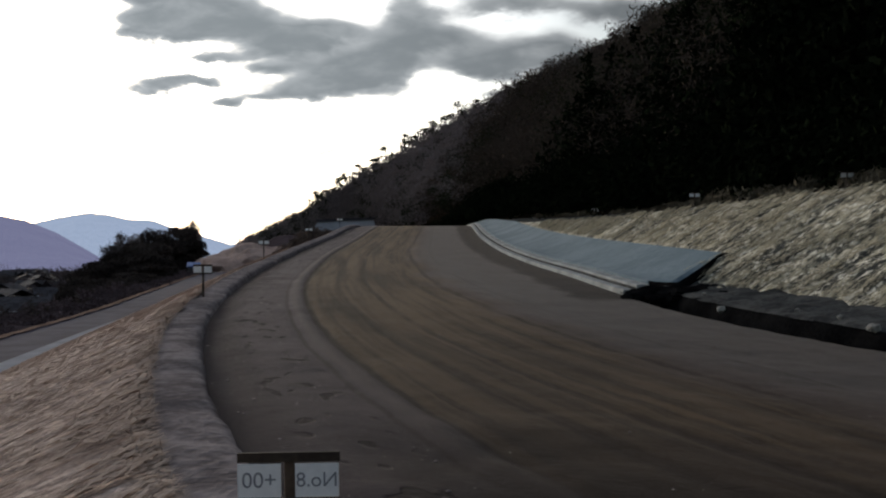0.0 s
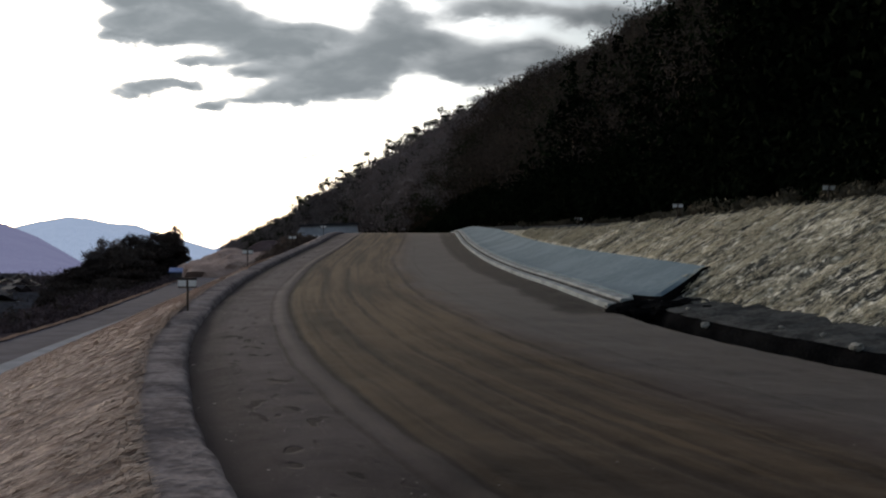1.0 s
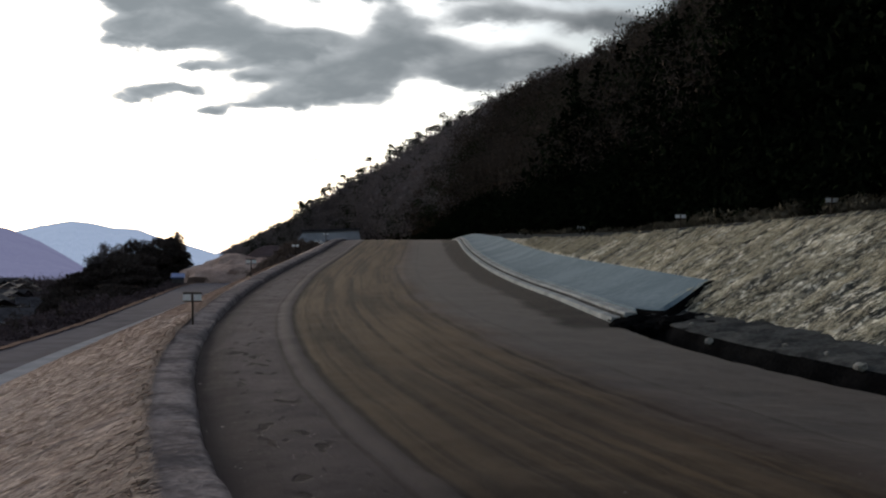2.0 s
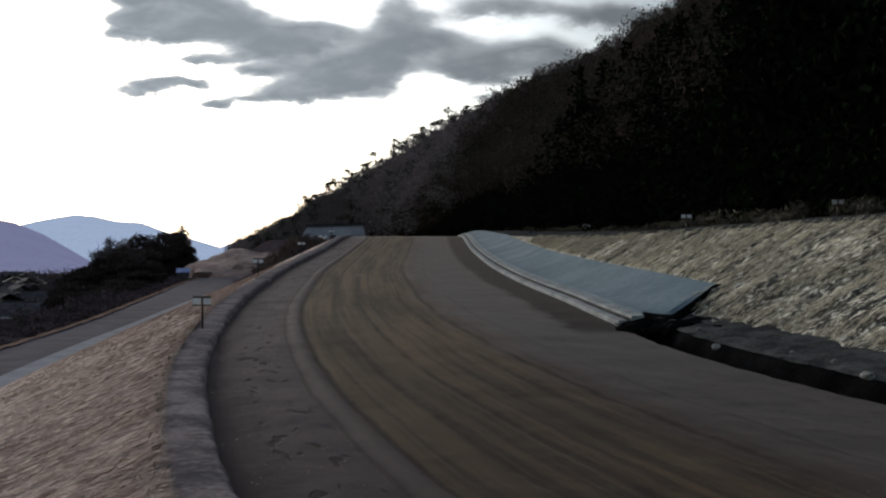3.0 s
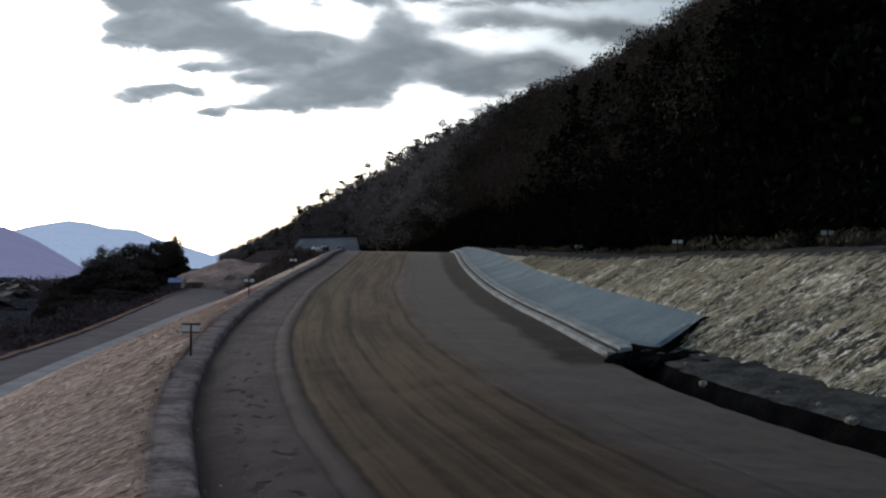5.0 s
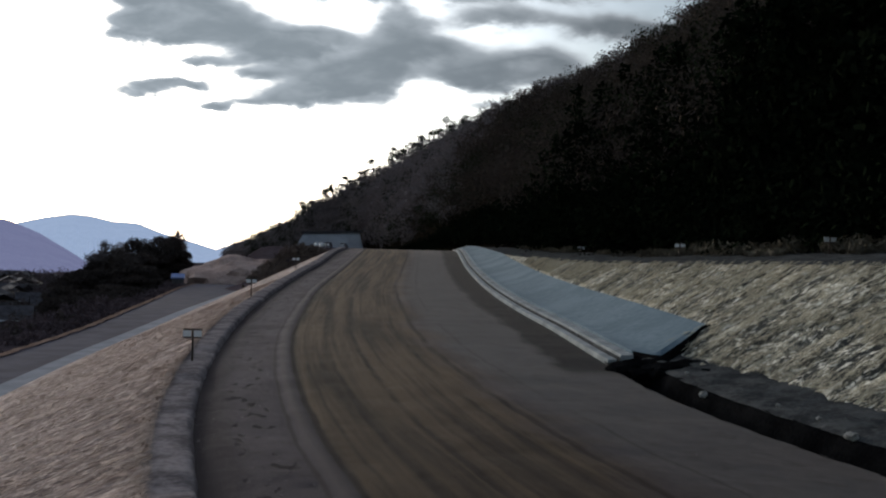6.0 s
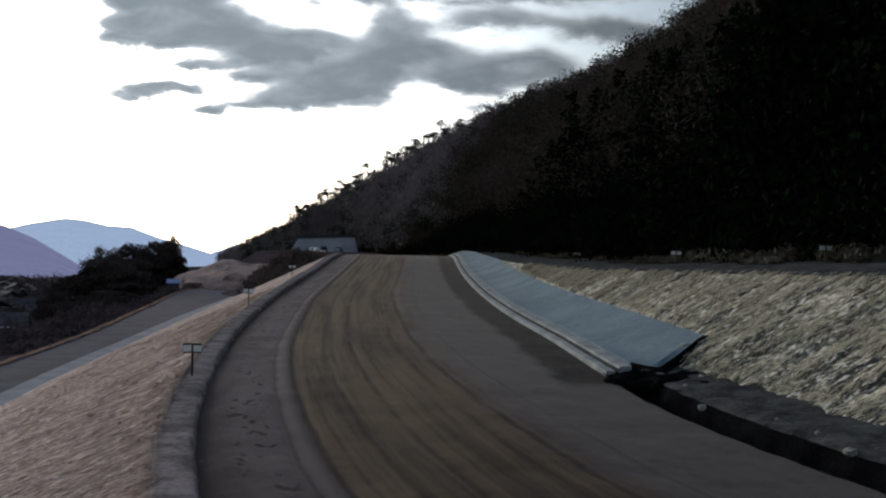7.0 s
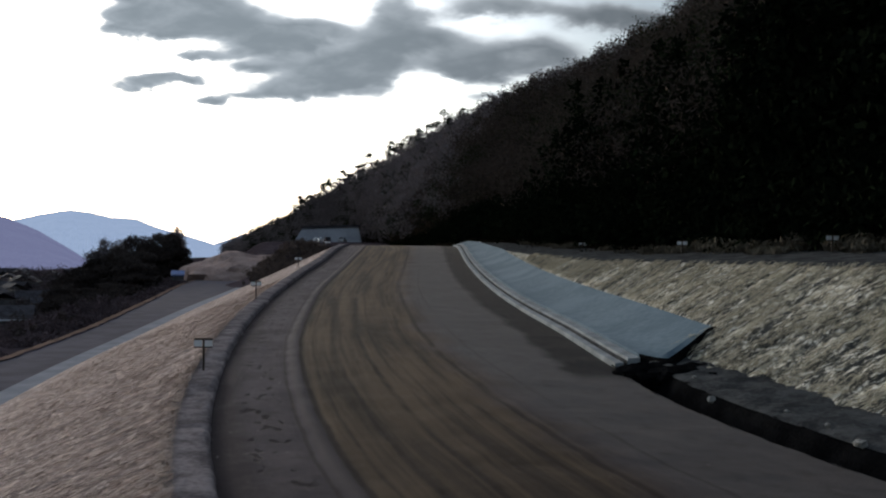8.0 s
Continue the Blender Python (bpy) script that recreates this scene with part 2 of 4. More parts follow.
def straw_material(name, dark, light, pale):
    """Straw matting laid in rolls down a slope: u runs down the slope in metres, v along it."""
    m, tree, b = material(name, 0.9, 0, 0.05)
    uv = coords(tree, "UV")
    skew = tree.nodes.new("ShaderNodeVectorMath")
    skew.operation = "ADD"
    tree.links.new(uv, skew.inputs[0])
    soft = tree.nodes.new("ShaderNodeTexNoise")
    soft.inputs["Scale"].default_value = 0.7
    tree.links.new(uv, soft.inputs["Vector"])
    warp = tree.nodes.new("ShaderNodeVectorMath")
    warp.operation = "SCALE"
    warp.inputs["Scale"].default_value = 0.35
    tree.links.new(soft.outputs["Color"], warp.inputs[0])
    tree.links.new(warp.outputs[0], skew.inputs[1])
    at = skew.outputs[0]
    rolls = noise_node(tree, mapped(tree, at, (0.45, 1.7, 1)), 1.0, 4, 0.6)
    fibre = noise_node(tree, mapped(tree, at, (9.0, 20.0, 1)), 1.0, 5, 0.7)
    tuft = noise_node(tree, mapped(tree, at, (4.4, 6.0, 1)), 1.0, 4, 0.7)
    stain = noise_node(tree, mapped(tree, at, (0.18, 0.14, 1)), 1.0, 4, 0.6)
    f = math_node(tree, "ADD", math_node(tree, "MULTIPLY", rolls, 0.36), math_node(tree, "ADD", math_node(tree, "MULTIPLY", fibre, 0.34), math_node(tree, "MULTIPLY", tuft, 0.30)))
    colour = mix_color(tree, ramp_node(tree, f, 0.44, 0.56), dark, light)
    colour = mix_color(tree, ramp_node(tree, tuft, 0.53, 0.62), colour, pale)
    colour = mix_color(tree, math_node(tree, "MULTIPLY", ramp_node(tree, stain, 0.52, 0.72), 0.45), colour, dark)
    clump = noise_node(tree, mapped(tree, at, (2.2, 4.6, 1), (9, 4, 0)), 1.0, 3, 0.6)
    colour = mix_color(tree, math_node(tree, "MULTIPLY", ramp_node(tree, clump, 0.44, 0.36), 0.75), colour, dark)
    tree.links.new(colour, b.inputs["Base Color"])
    bump(tree, b, math_node(tree, "ADD", f, math_node(tree, "MULTIPLY", clump, 0.5)), 1.0, 0.16)
    return m


def leaf_material(name, dark, light):
    m, tree, b = material(name, 1.0, 0, 0.0)
    geo = tree.nodes.new("ShaderNodeNewGeometry").outputs["Random Per Island"]
    tone = tree.nodes.new("ShaderNodeAttribute")
    tone.attribute_name = "tone"
    f = math_node(tree, "ADD", math_node(tree, "MULTIPLY", geo, 0.4), math_node(tree, "MULTIPLY", tone.outputs["Fac"], 0.6))
    tree.links.new(mix_color(tree, f, dark, light), b.inputs["Base Color"])
    return m


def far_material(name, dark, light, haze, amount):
    """Distant wooded mountains; the haze of kilometres of bright evening air is added as emission."""
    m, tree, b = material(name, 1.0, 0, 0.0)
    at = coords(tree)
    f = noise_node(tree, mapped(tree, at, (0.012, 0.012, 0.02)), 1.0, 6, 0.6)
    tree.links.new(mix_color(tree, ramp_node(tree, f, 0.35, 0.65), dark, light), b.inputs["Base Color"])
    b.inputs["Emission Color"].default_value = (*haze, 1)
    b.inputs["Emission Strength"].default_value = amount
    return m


M_ROAD = road_material()
M_STRAW_L = straw_material("weathered straw matting", (0.165, 0.122, 0.115), (0.540, 0.415, 0.365), (0.70, 0.57, 0.51))
M_STRAW_R = straw_material("dry straw matting", (0.045, 0.047, 0.045), (0.560, 0.510, 0.385), (0.86, 0.83, 0.73))
# soil of ditch and mounds; the ditch's shade is in the near-black colour
M_SOIL = plain("near-black soil with ditch shade", (0.004, 0.004, 0.0045), (0.011, 0.011, 0.0115), 1.2, 1.0, 0, 0.0, 14, 0.06)
M_KERB = plain("compacted grey soil", (0.135, 0.115, 0.115), (0.320, 0.278, 0.275), 1.6, 1.0, 0, 0.0, 9, 0.07)
M_BANK = plain("grey clay bank", (0.034, 0.035, 0.036), (0.092, 0.093, 0.092), 1.5, 1.0, 0, 0.0, 10, 0.08)
M_CONC = plain("pale precast concrete", (0.20, 0.215, 0.22), (0.34, 0.36, 0.365), 1.1, 0.95, 0, 0.08, 20, 0.008)
M_SLAB = plain("blue-grey sprayed concrete", (0.100, 0.148, 0.185), (0.165, 0.220, 0.258), 0.35, 0.9, 0, 0.1, 5, 0.006)
M_PALE = plain("pale weathered concrete", (0.28, 0.295, 0.33), (0.40, 0.42, 0.46), 0.25, 0.95, 0, 0.08, 3, 0.02)
M_ASPH = plain("worn asphalt", (0.052, 0.050, 0.072), (0.088, 0.085, 0.115), 0.5, 1.0, 0, 0.03, 16, 0.006)
M_STRIP = plain("pale concrete strip", (0.19, 0.20, 0.235), (0.28, 0.295, 0.335), 0.5, 1.0, 0, 0.03, 12, 0.006)
M_VERGE = plain("dry orange grass", (0.15, 0.105, 0.085), (0.28, 0.195, 0.155), 0.7, 1.0, 0, 0.0, 6, 0.05)
M_VALLEY = plain("dark winter fields", (0.030, 0.024, 0.028), (0.085, 0.068, 0.076), 0.05, 1.0, 0, 0.0, 0.5, 0.2)
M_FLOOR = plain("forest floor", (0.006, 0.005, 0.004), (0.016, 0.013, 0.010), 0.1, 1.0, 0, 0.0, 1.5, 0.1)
M_WOOD = plain("dark stained timber", (0.035, 0.026, 0.020), (0.070, 0.052, 0.040), 6, 0.8, 0, 0.25, 40, 0.002)
M_WHITE = plain("white plastic plate", (0.78, 0.79, 0.81), (0.88, 0.89, 0.90), 5, 0.55, 0, 0.4, 30, 0.0)
M_INK = plain("grey printed lettering", (0.20, 0.21, 0.24), (0.27, 0.28, 0.31), 20, 0.6, 0, 0.3, 60, 0.0)
M_STONE = plain("pale broken stone", (0.24, 0.23, 0.21), (0.40, 0.39, 0.36), 3, 0.9, 0, 0.25, 15, 0.02)
M_BARK = plain("dark bark", (0.030, 0.024, 0.019), (0.070, 0.056, 0.045), 2, 1.0, 0, 0.0, 12, 0.03)
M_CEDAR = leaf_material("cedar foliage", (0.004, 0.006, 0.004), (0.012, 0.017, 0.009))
M_PINE = leaf_material("pine foliage", (0.014, 0.020, 0.011), (0.040, 0.048, 0.026))
M_BARE = leaf_material("leafless twigs", (0.105, 0.092, 0.096), (0.300, 0.262, 0.262))
M_RUSSET = leaf_material("withered oak leaves", (0.036, 0.029, 0.026), (0.125, 0.098, 0.082))
M_GROVE = leaf_material("grove foliage", (0.022, 0.018, 0.017), (0.115, 0.094, 0.086))
M_SCRUB = leaf_material("dry scrub", (0.060, 0.054, 0.044), (0.220, 0.195, 0.150))
M_TILE = plain("grey roof tiles", (0.035, 0.034, 0.040), (0.085, 0.082, 0.095), 1.0, 0.95, 0, 0.08, 8, 0.02)
M_METAL = plain("pale sheet roofing", (0.40, 0.42, 0.46), (0.58, 0.60, 0.64), 0.8, 0.4, 0.2, 0.5, 8, 0.01)
M_WALL = plain("house plaster", (0.07, 0.065, 0.07), (0.14, 0.13, 0.13), 0.8, 0.9, 0, 0.2, 8, 0.01)
M_BLUE = plain("blue tarpaulin", (0.04, 0.11, 0.36), (0.08, 0.18, 0.50), 1.0, 0.5, 0, 0.4, 8, 0.02)
M_LAMP = plain("dull red lamp glass", (0.10, 0.012, 0.010), (0.16, 0.02, 0.016), 4.0, 0.3, 0, 0.5, 20, 0.0)
M_TYRE = plain("tyre rubber", (0.012, 0.012, 0.013), (0.024, 0.024, 0.025), 6.0, 0.9, 0, 0.2, 30, 0.002)
M_GLASS = plain("dark window glass", (0.02, 0.02, 0.025), (0.04, 0.04, 0.05), 2.0, 0.1, 0, 0.5, 8, 0.0)


# ---- helpers ----
def mesh_object(name, verts, faces, mat, uvs=None, tones=None, smooth=True, parent=None):
    me = bpy.data.meshes.new(name)
    me.from_pydata([tuple(v) for v in verts], [], faces)
    if uvs is not None:
        loops = np.empty(len(me.loops), np.int32)
        me.loops.foreach_get("vertex_index", loops)
        me.uv_layers.new(name="UVMap").data.foreach_set("uv", np.asarray(uvs, np.float32)[loops].ravel())
    if tones is not None:
        me.attributes.new("tone", "FLOAT", "POINT").data.foreach_set("value", np.asarray(tones, np.float32))
    me.materials.append(mat)
    me.polygons.foreach_set("use_smooth", [smooth] * len(me.polygons))
    ob = new(name, me)
    if parent:
        ob.parent = parent
    return ob


def part(name, bm, mat, parent=None, label=""):
    me = bpy.data.meshes.new(name)
    bm.to_mesh(me)
    bm.free()
    me.materials.append(mat)
    ob = new(name, me)
    if parent:
        ob.parent = parent
    if label:
        ob["label"] = label
    return ob


def grid_faces(rows, cols):
    return [(r * cols + c, r * cols + c + 1, (r + 1) * cols + c + 1, (r + 1) * cols + c) for r in range(rows - 1) for c in range(cols - 1)]


def sheet(name, rows, mat, uvs=None, tones=None):
    """A sheet from rows of points, each row the same length, facing up."""
    n, c = len(rows), len(rows[0])
    flat = [p for row in rows for p in row]
    ob = mesh_object(name, flat, grid_faces(n, c), mat, None if uvs is None else [q for row in uvs for q in row], tones)
    return ob


def block(bm, size, at=(0, 0, 0), bevel=0.0, turn=None):
    m = Matrix.Translation(at) @ (turn or Matrix()) @ Matrix.Diagonal((*size, 1))
    made = bmesh.ops.create_cube(bm, size=1, matrix=m)["verts"]
    if bevel:
        edges = list({e for v in made for e in v.link_edges})
        bmesh.ops.bevel(bm, geom=edges, offset=bevel, segments=2, affect="EDGES", profile=0.6)


def n3(x, y, z=0.0, scale=1.0):
    return noise.noise((x * scale, y * scale, z * scale))


# ---- the lie of the land ----
def curve(ys, xs):
    """A smooth line through a few stations."""
    ys, xs = np.array(ys, float), np.array(xs, float)
    slopes = np.gradient(xs, ys)

    def value(y):
        if y <= ys[0]:
            return float(xs[0] + slopes[0] * (y - ys[0]))
        if y >= ys[-1]:
            return float(xs[-1] + slopes[-1] * (y - ys[-1]))
        i = int(np.searchsorted(ys, y) - 1)
        h = ys[i + 1] - ys[i]
        t = (y - ys[i]) / h
        return float((2 * t**3 - 3 * t**2 + 1) * xs[i] + (t**3 - 2 * t**2 + t) * h * slopes[i] + (3 * t**2 - 2 * t**3) * xs[i + 1] + (t**3 - t**2) * h * slopes[i + 1])
    return value


road_z = curve([-40, 0, 5, 15, 25, 32, 53, 75, 95, 104, 120, 160], [-0.3, 0.04, 0.13, 0.33, 0.65, 0.88, 1.75, 3.0, 4.3, 4.62, 4.7, 4.5])
left_x = curve([-40, 0, 4.5, 8.7, 11.2, 14, 17, 22, 27, 36.5, 50, 65, 83, 95, 130], [17.5, 1.55, 0.05, -1.4, -2.15, -2.88, -3.6, -4.55, -5.3, -6.4, -7.35, -7.75, -7.75, -7.9, -9.0])
right_x = curve([-40, 0, 15, 18.7, 23, 27.3, 36, 43, 48, 58, 68, 86, 96, 130], [25, 11.5, 7.0, 6.05, 5.35, 5.12, 4.75, 4.25, 3.95, 3.5, 3.22, 3.02, 3.05, 2.5])
crest_z = curve([-40, 40, 52, 60, 75, 95, 110, 130], [3.62, 3.52, 3.55, 3.72, 4.1, 4.78, 5.0, 5.0])


def stations(lo, hi, near, far):
    ys, y = [], lo
    while y < hi:
        ys.append(y)
        y += near + (far - near) * min(1, max(0, (y - 15) / 60))
    return ys + [hi]


def build_road():
    ys = stations(-25, 150, 0.16, 0.7)
    across = np.linspace(0, 1, 120)
    rows, uvs, tones = [], [], []
    for y in ys:
        a, b, z = left_x(y), right_x(y), road_z(y)
        row, uv = [], []
        for f in across:
            x = a + (b - a) * f
            u = x - a
            wob = n3(y * 0.05, 3.1) * 0.22
            rut = 0.0
            for c, w, h in ((0.16, 0.22, -0.07), (1.66, 0.07, -0.012), (1.90, 0.13, 0.032), (2.17, 0.11, -0.028), (3.15, 0.12, -0.012), (4.05, 0.13, -0.02), (4.9, 0.3, 0.012), (5.55, 0.12, -0.012), (6.25, 0.14, -0.02), (6.6, 0.18, 0.012)):
                rut += h * math.exp(-((u - c - wob) / w) ** 2)
            rough = 0.03 * n3(x, y, 0, 0.8) + 0.016 * n3(x, y, 5, 3.2)
            row.append((x, y, z + rut + rough * min(1, u / 0.3 + 0.2, (b - x) / 0.3 + 0.05)))
            uv.append((u - wob, y))
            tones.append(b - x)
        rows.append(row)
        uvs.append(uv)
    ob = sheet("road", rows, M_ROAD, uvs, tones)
    tagged(ob, "unpaved brown dirt road with curved wheel tracks", "road", kind="structure")


def normal_left(y):
    """Unit vector across the road towards the valley."""
    s = (left_x(y + 0.5) - left_x(y - 0.5))
    k = math.hypot(1, s)
    return -1 / k, s / k


# the asphalt lane below: its inner edge, its outer edge and its level
lane_x = curve([-30, 0, 20, 40, 60, 80, 100, 120, 140, 170, 200], [1.5, -11.0, -16.6, -19.9, -22.0, -23.1, -24.3, -25.8, -27.3, -30.2, -33.5])
verge_x = curve([-30, 0, 20, 40, 60, 75, 85, 95, 115, 145, 170, 200], [-2.4, -14.8, -20.4, -23.7, -25.8, -26.5, -27.2, -28.3, -31.0, -35.8, -40.0, -44.6])
lane_z = curve([-30, 0, 20, 40, 60, 80, 100, 120, 140, 200], [-4.7, -4.4, -4.05, -3.65, -3.2, -2.65, -2.12, -1.85, -1.66, -1.6])


def slope_left(y, f):
    """A place on the valley slope, f from the kerb (0) to the drain strip (1), and the run of the slope."""
    nx, ny = normal_left(y)
    a = Vector((left_x(y) + nx * 0.66, y + ny * 0.66, road_z(y) + 0.09))
    b = Vector((lane_x(y) + 1.25, y, lane_z(y) + 0.05))
    return a.lerp(b, f), math.hypot(b.x - a.x, b.y - a.y)


KERB = [(-0.02, -0.12), (0.02, 0.03), (0.05, 0.095), (0.11, 0.120), (0.24, 0.128), (0.38, 0.130), (0.51, 0.128), (0.63, 0.118), (0.71, 0.08), (0.78, -0.02)]


def build_left_side():
    ys = stations(-25, 150, 0.16, 0.8)
    rows = []
    for y in stations(-25, 150, 0.09, 0.8):
        nx, ny = normal_left(y)
        gouge = 0.07 * max(0.0, min(1.0, (n3(y, 6.6, 0, 0.55) - 0.28) * 6))
        lump = 0.03 * n3(y, 1.7, 0, 0.5) + 0.012 * n3(y, 4.2, 0, 3.1)
        row = []
        for d, h in KERB:
            e = d + 0.05 * n3(y, d * 3, 9, 2.3) + lump * 0.6
            row.append((left_x(y) + nx * e, y + ny * e, road_z(y) + h + (lump * 0.7 - gouge + 0.010 * n3(y, d * 6, 5, 6.0) + 0.008 * n3(y, d * 9, 8, 11.0) if h > 0.075 else 0)))
        rows.append(row)
    tagged(sheet("kerb", rows, M_KERB), "low rounded kerb of compacted grey soil along the road", "kerb", kind="structure")
    rows, uvs = [], []
    steps = [0, .12, .25, .4, .6, .8, 1, 1.25, 1.5, 1.8, 2.1, 2.5, 3, 3.5, 4, 4.6, 5.2, 6, 7, 8, 9, 10, 11, 12, 13, 14]
    for y in stations(-30, 150, 0.11, 0.6):
        row, uv = [], []
        for d in steps:
            p, run = slope_left(y, d / 14)
            ridge = 0.05 * n3(d * 0.25, y * 2.4, 2) + 0.03 * n3(d * 1.2, y * 5, 7)
            row.append((p.x, p.y, p.z + ridge * min(1, d * 3, (14 - d) + 0.2)))
            uv.append((d * run / 14, y))
        rows.append(row)
        uvs.append(uv)
    tagged(sheet("embankment", rows, M_STRAW_L, uvs), "embankment slope covered with weathered straw matting", "embankment", kind="structure")

    def ribbon(name, x0, x1, h, mat, label, cat, edge=0.0):
        rows = []
        for y in stations(-30, 200, 0.8, 1.2):
            row = []
            for i in range(7):
                ragged = edge * n3(y, i, 3, 0.8) if i in (0, 6) else 0
                row.append((x0(y) + (x1(y) - x0(y)) * i / 6 + ragged, y, lane_z(y) + h))
            rows.append(row)
        tagged(sheet(name, rows, mat), label, cat, kind="structure")
    ribbon("drain_strip", lambda y: lane_x(y) + 1.4, lane_x, 0.03, M_STRIP, "pale concrete strip at the foot of the embankment", "drain")
    ribbon("lower_road", lane_x, verge_x, 0.0, M_ASPH, "narrow grey asphalt lane below the embankment", "road")
    ribbon("verge", lambda y: verge_x(y) + 0.05, lambda y: verge_x(y) - 0.55, 0.08, M_VERGE, "strip of dry orange grass beside the lane", "verge", 0.2)


SLOPE_R = 1.73          # run to rise of the cut slope


def slope_point(y, d):
    """A place on the cut slope, d metres beyond the foot line, and its height."""
    foot = road_z(y) + 0.28
    if y > 27.3 and d < SLAB_D:
        return right_x(y) + d, y, foot + 0.751 * (max(0.0, d - 0.73) / (SLAB_D - 0.73)) ** 1.3
    return right_x(y) + d, y, foot + max(0.0, d - foot_d(y)) / SLOPE_R


def foot_d(y):
    """How far beyond the road's edge the slope begins: a flat shelf lies before it."""
    return 1.5 + 0.2 * min(4.5, max(0.0, 27.3 - y))


def crest_d(y):
    return foot_d(y) + SLOPE_R * (crest_z(y) - road_z(y) - 0.28)


def build_right_side():
    # ditch, clay bank and cut slope before the concrete begins
    rows = []
    for y in stations(-25, 27.2, 0.18, 0.5):
        row = []
        fade = min(1, max(0, (27.2 - y) / 2.5))
        for d, h in ((-0.05, 0.01), (0.06, -0.16), (0.14, -0.48), (0.35, -0.60), (0.58, -0.52), (0.70, -0.20), (0.78, 0.06), (0.88, 0.17)):
            h = h * fade + (1 - fade) * (0.06 + 0.15 * max(0, d))
            row.append((right_x(y) + d + 0.07 * n3(y, d, 4, 1.7), y, road_z(y) + h + 0.04 * n3(y, d * 4, 2, 2.0)))
        rows.append(row)
    tagged(sheet("ditch", rows, M_SOIL), "drainage ditch beside the road, shade in its dark earth colour", "ditch", kind="structure")
    rows = []
    for y in stations(-25, 27.2, 0.16, 0.5):
        row = []
        wide = foot_d(y) + 0.3
        for f, h in ((0, 0.16), (0.06, 0.21), (0.13, 0.235), (0.25, 0.26), (0.4, 0.27), (0.6, 0.31), (0.8, 0.35), (1, 0.37)):
            d = 0.86 + (wide - 0.86) * f
            row.append((right_x(y) + d + 0.08 * n3(y, d, 14, 1.4), y, road_z(y) + h + (0.09 * n3(y, d * 2, 12, 1.6) + 0.05 * n3(y, d * 2, 3, 4.0)) * min(1, f * 5 + 0.1)))
        rows.append(row)
    tagged(sheet("clay_bank", rows, M_BANK), "lumpy grey clay bank at the foot of the slope", "bank", kind="structure")
    rows, uvs = [], []
    for y in stations(-30, 112, 0.09, 0.5):
        lo = foot_d(y) - 0.15 if y < 27.3 else 0.7
        hi = max(crest_d(y), lo + 0.05)
        row, uv = [], []
        for i in range(64):
            d = lo + (hi - lo) * i / 63
            x, yy, z = slope_point(y, d)
            ridge = 0.07 * n3(d * 0.6, (y + 0.3 * d) * 2.0, 31) + 0.06 * n3(d * 3.4, y * 4.4, 37) + 0.06 * n3(d * 6.5, y * 8.0, 41)
            inside = min(1, (hi - d) * 3)
            under = -0.06 if y > 27.3 and d < SLAB_D + 0.1 else 0.0
            row.append((x, yy, z + (ridge * inside if not under else under)))
            uv.append((d, y))
        rows.append(row)
        uvs.append(uv)
    tagged(sheet("cut_slope", rows, M_STRAW_R, uvs), "cut slope covered with dry straw matting", "slope", kind="structure")
    rows, uvs = [], []
    for y in stations(-30, 130, 0.5, 0.9):
        row, uv = [], []
        for i in range(14):
            d = crest_d(y) - 0.05 + i * 0.55
            row.append((right_x(y) + d, y, crest_z(y) + 0.05 * n3(y, i, 8, 0.6) * min(1, i) + 0.06 * i))
            uv.append((d, y))
        rows.append(row)
        uvs.append(uv)
    tagged(sheet("terrace", rows, M_BANK), "grey earth terrace above the cut slope", "terrace", kind="structure")


SLAB_D = 2.8


def end_line(d):
    """How far the apron's near end runs towards the road's start, d metres from the road's edge."""
    return -(d - 0.73) * 2.75 if d < 1.22 else -1.35 + (d - 1.22) * 0.98


def build_slab():
    rows = []
    for y in stations(27.3, 112, 0.35, 0.7):
        hi = min(SLAB_D, crest_d(y) + 0.02)
        row = []
        for d in [0.73, 1.0, 1.25, 1.42, 1.5, 1.58] + [1.7 + (hi - 1.7) * k / 9 for k in range(10)]:
            d = min(d, hi)
            x, yy, z = slope_point(y, d)
            off = end_line(d) * max(0, 1 - (y - 27.3) / 4)
            row.append((x, yy + off, z + 0.07 + 0.10 * min(0, off) + 0.004 * n3(x, y, 3, 0.4)))
        rows.append(row)
    n, c = len(rows), len(rows[0])
    top = [p for r in rows for p in r]
    verts = top + [(x, y, z - 0.30) for x, y, z in top]
    faces = grid_faces(n, c)
    k = len(top)
    for r in range(n - 1):
        a, b = r * c, (r + 1) * c
        faces += [(a, b, b + k, a + k), (a + c - 1, a + c - 1 + k, b + c - 1 + k, b + c - 1)]
    for i in range(c - 1):
        faces.append((i, i + k, i + 1 + k, i + 1))
    ob = mesh_object("concrete_apron", verts, faces, M_SLAB, smooth=False)
    tagged(ob, "blue-grey concrete apron lining the foot of the slope", "apron", kind="structure")


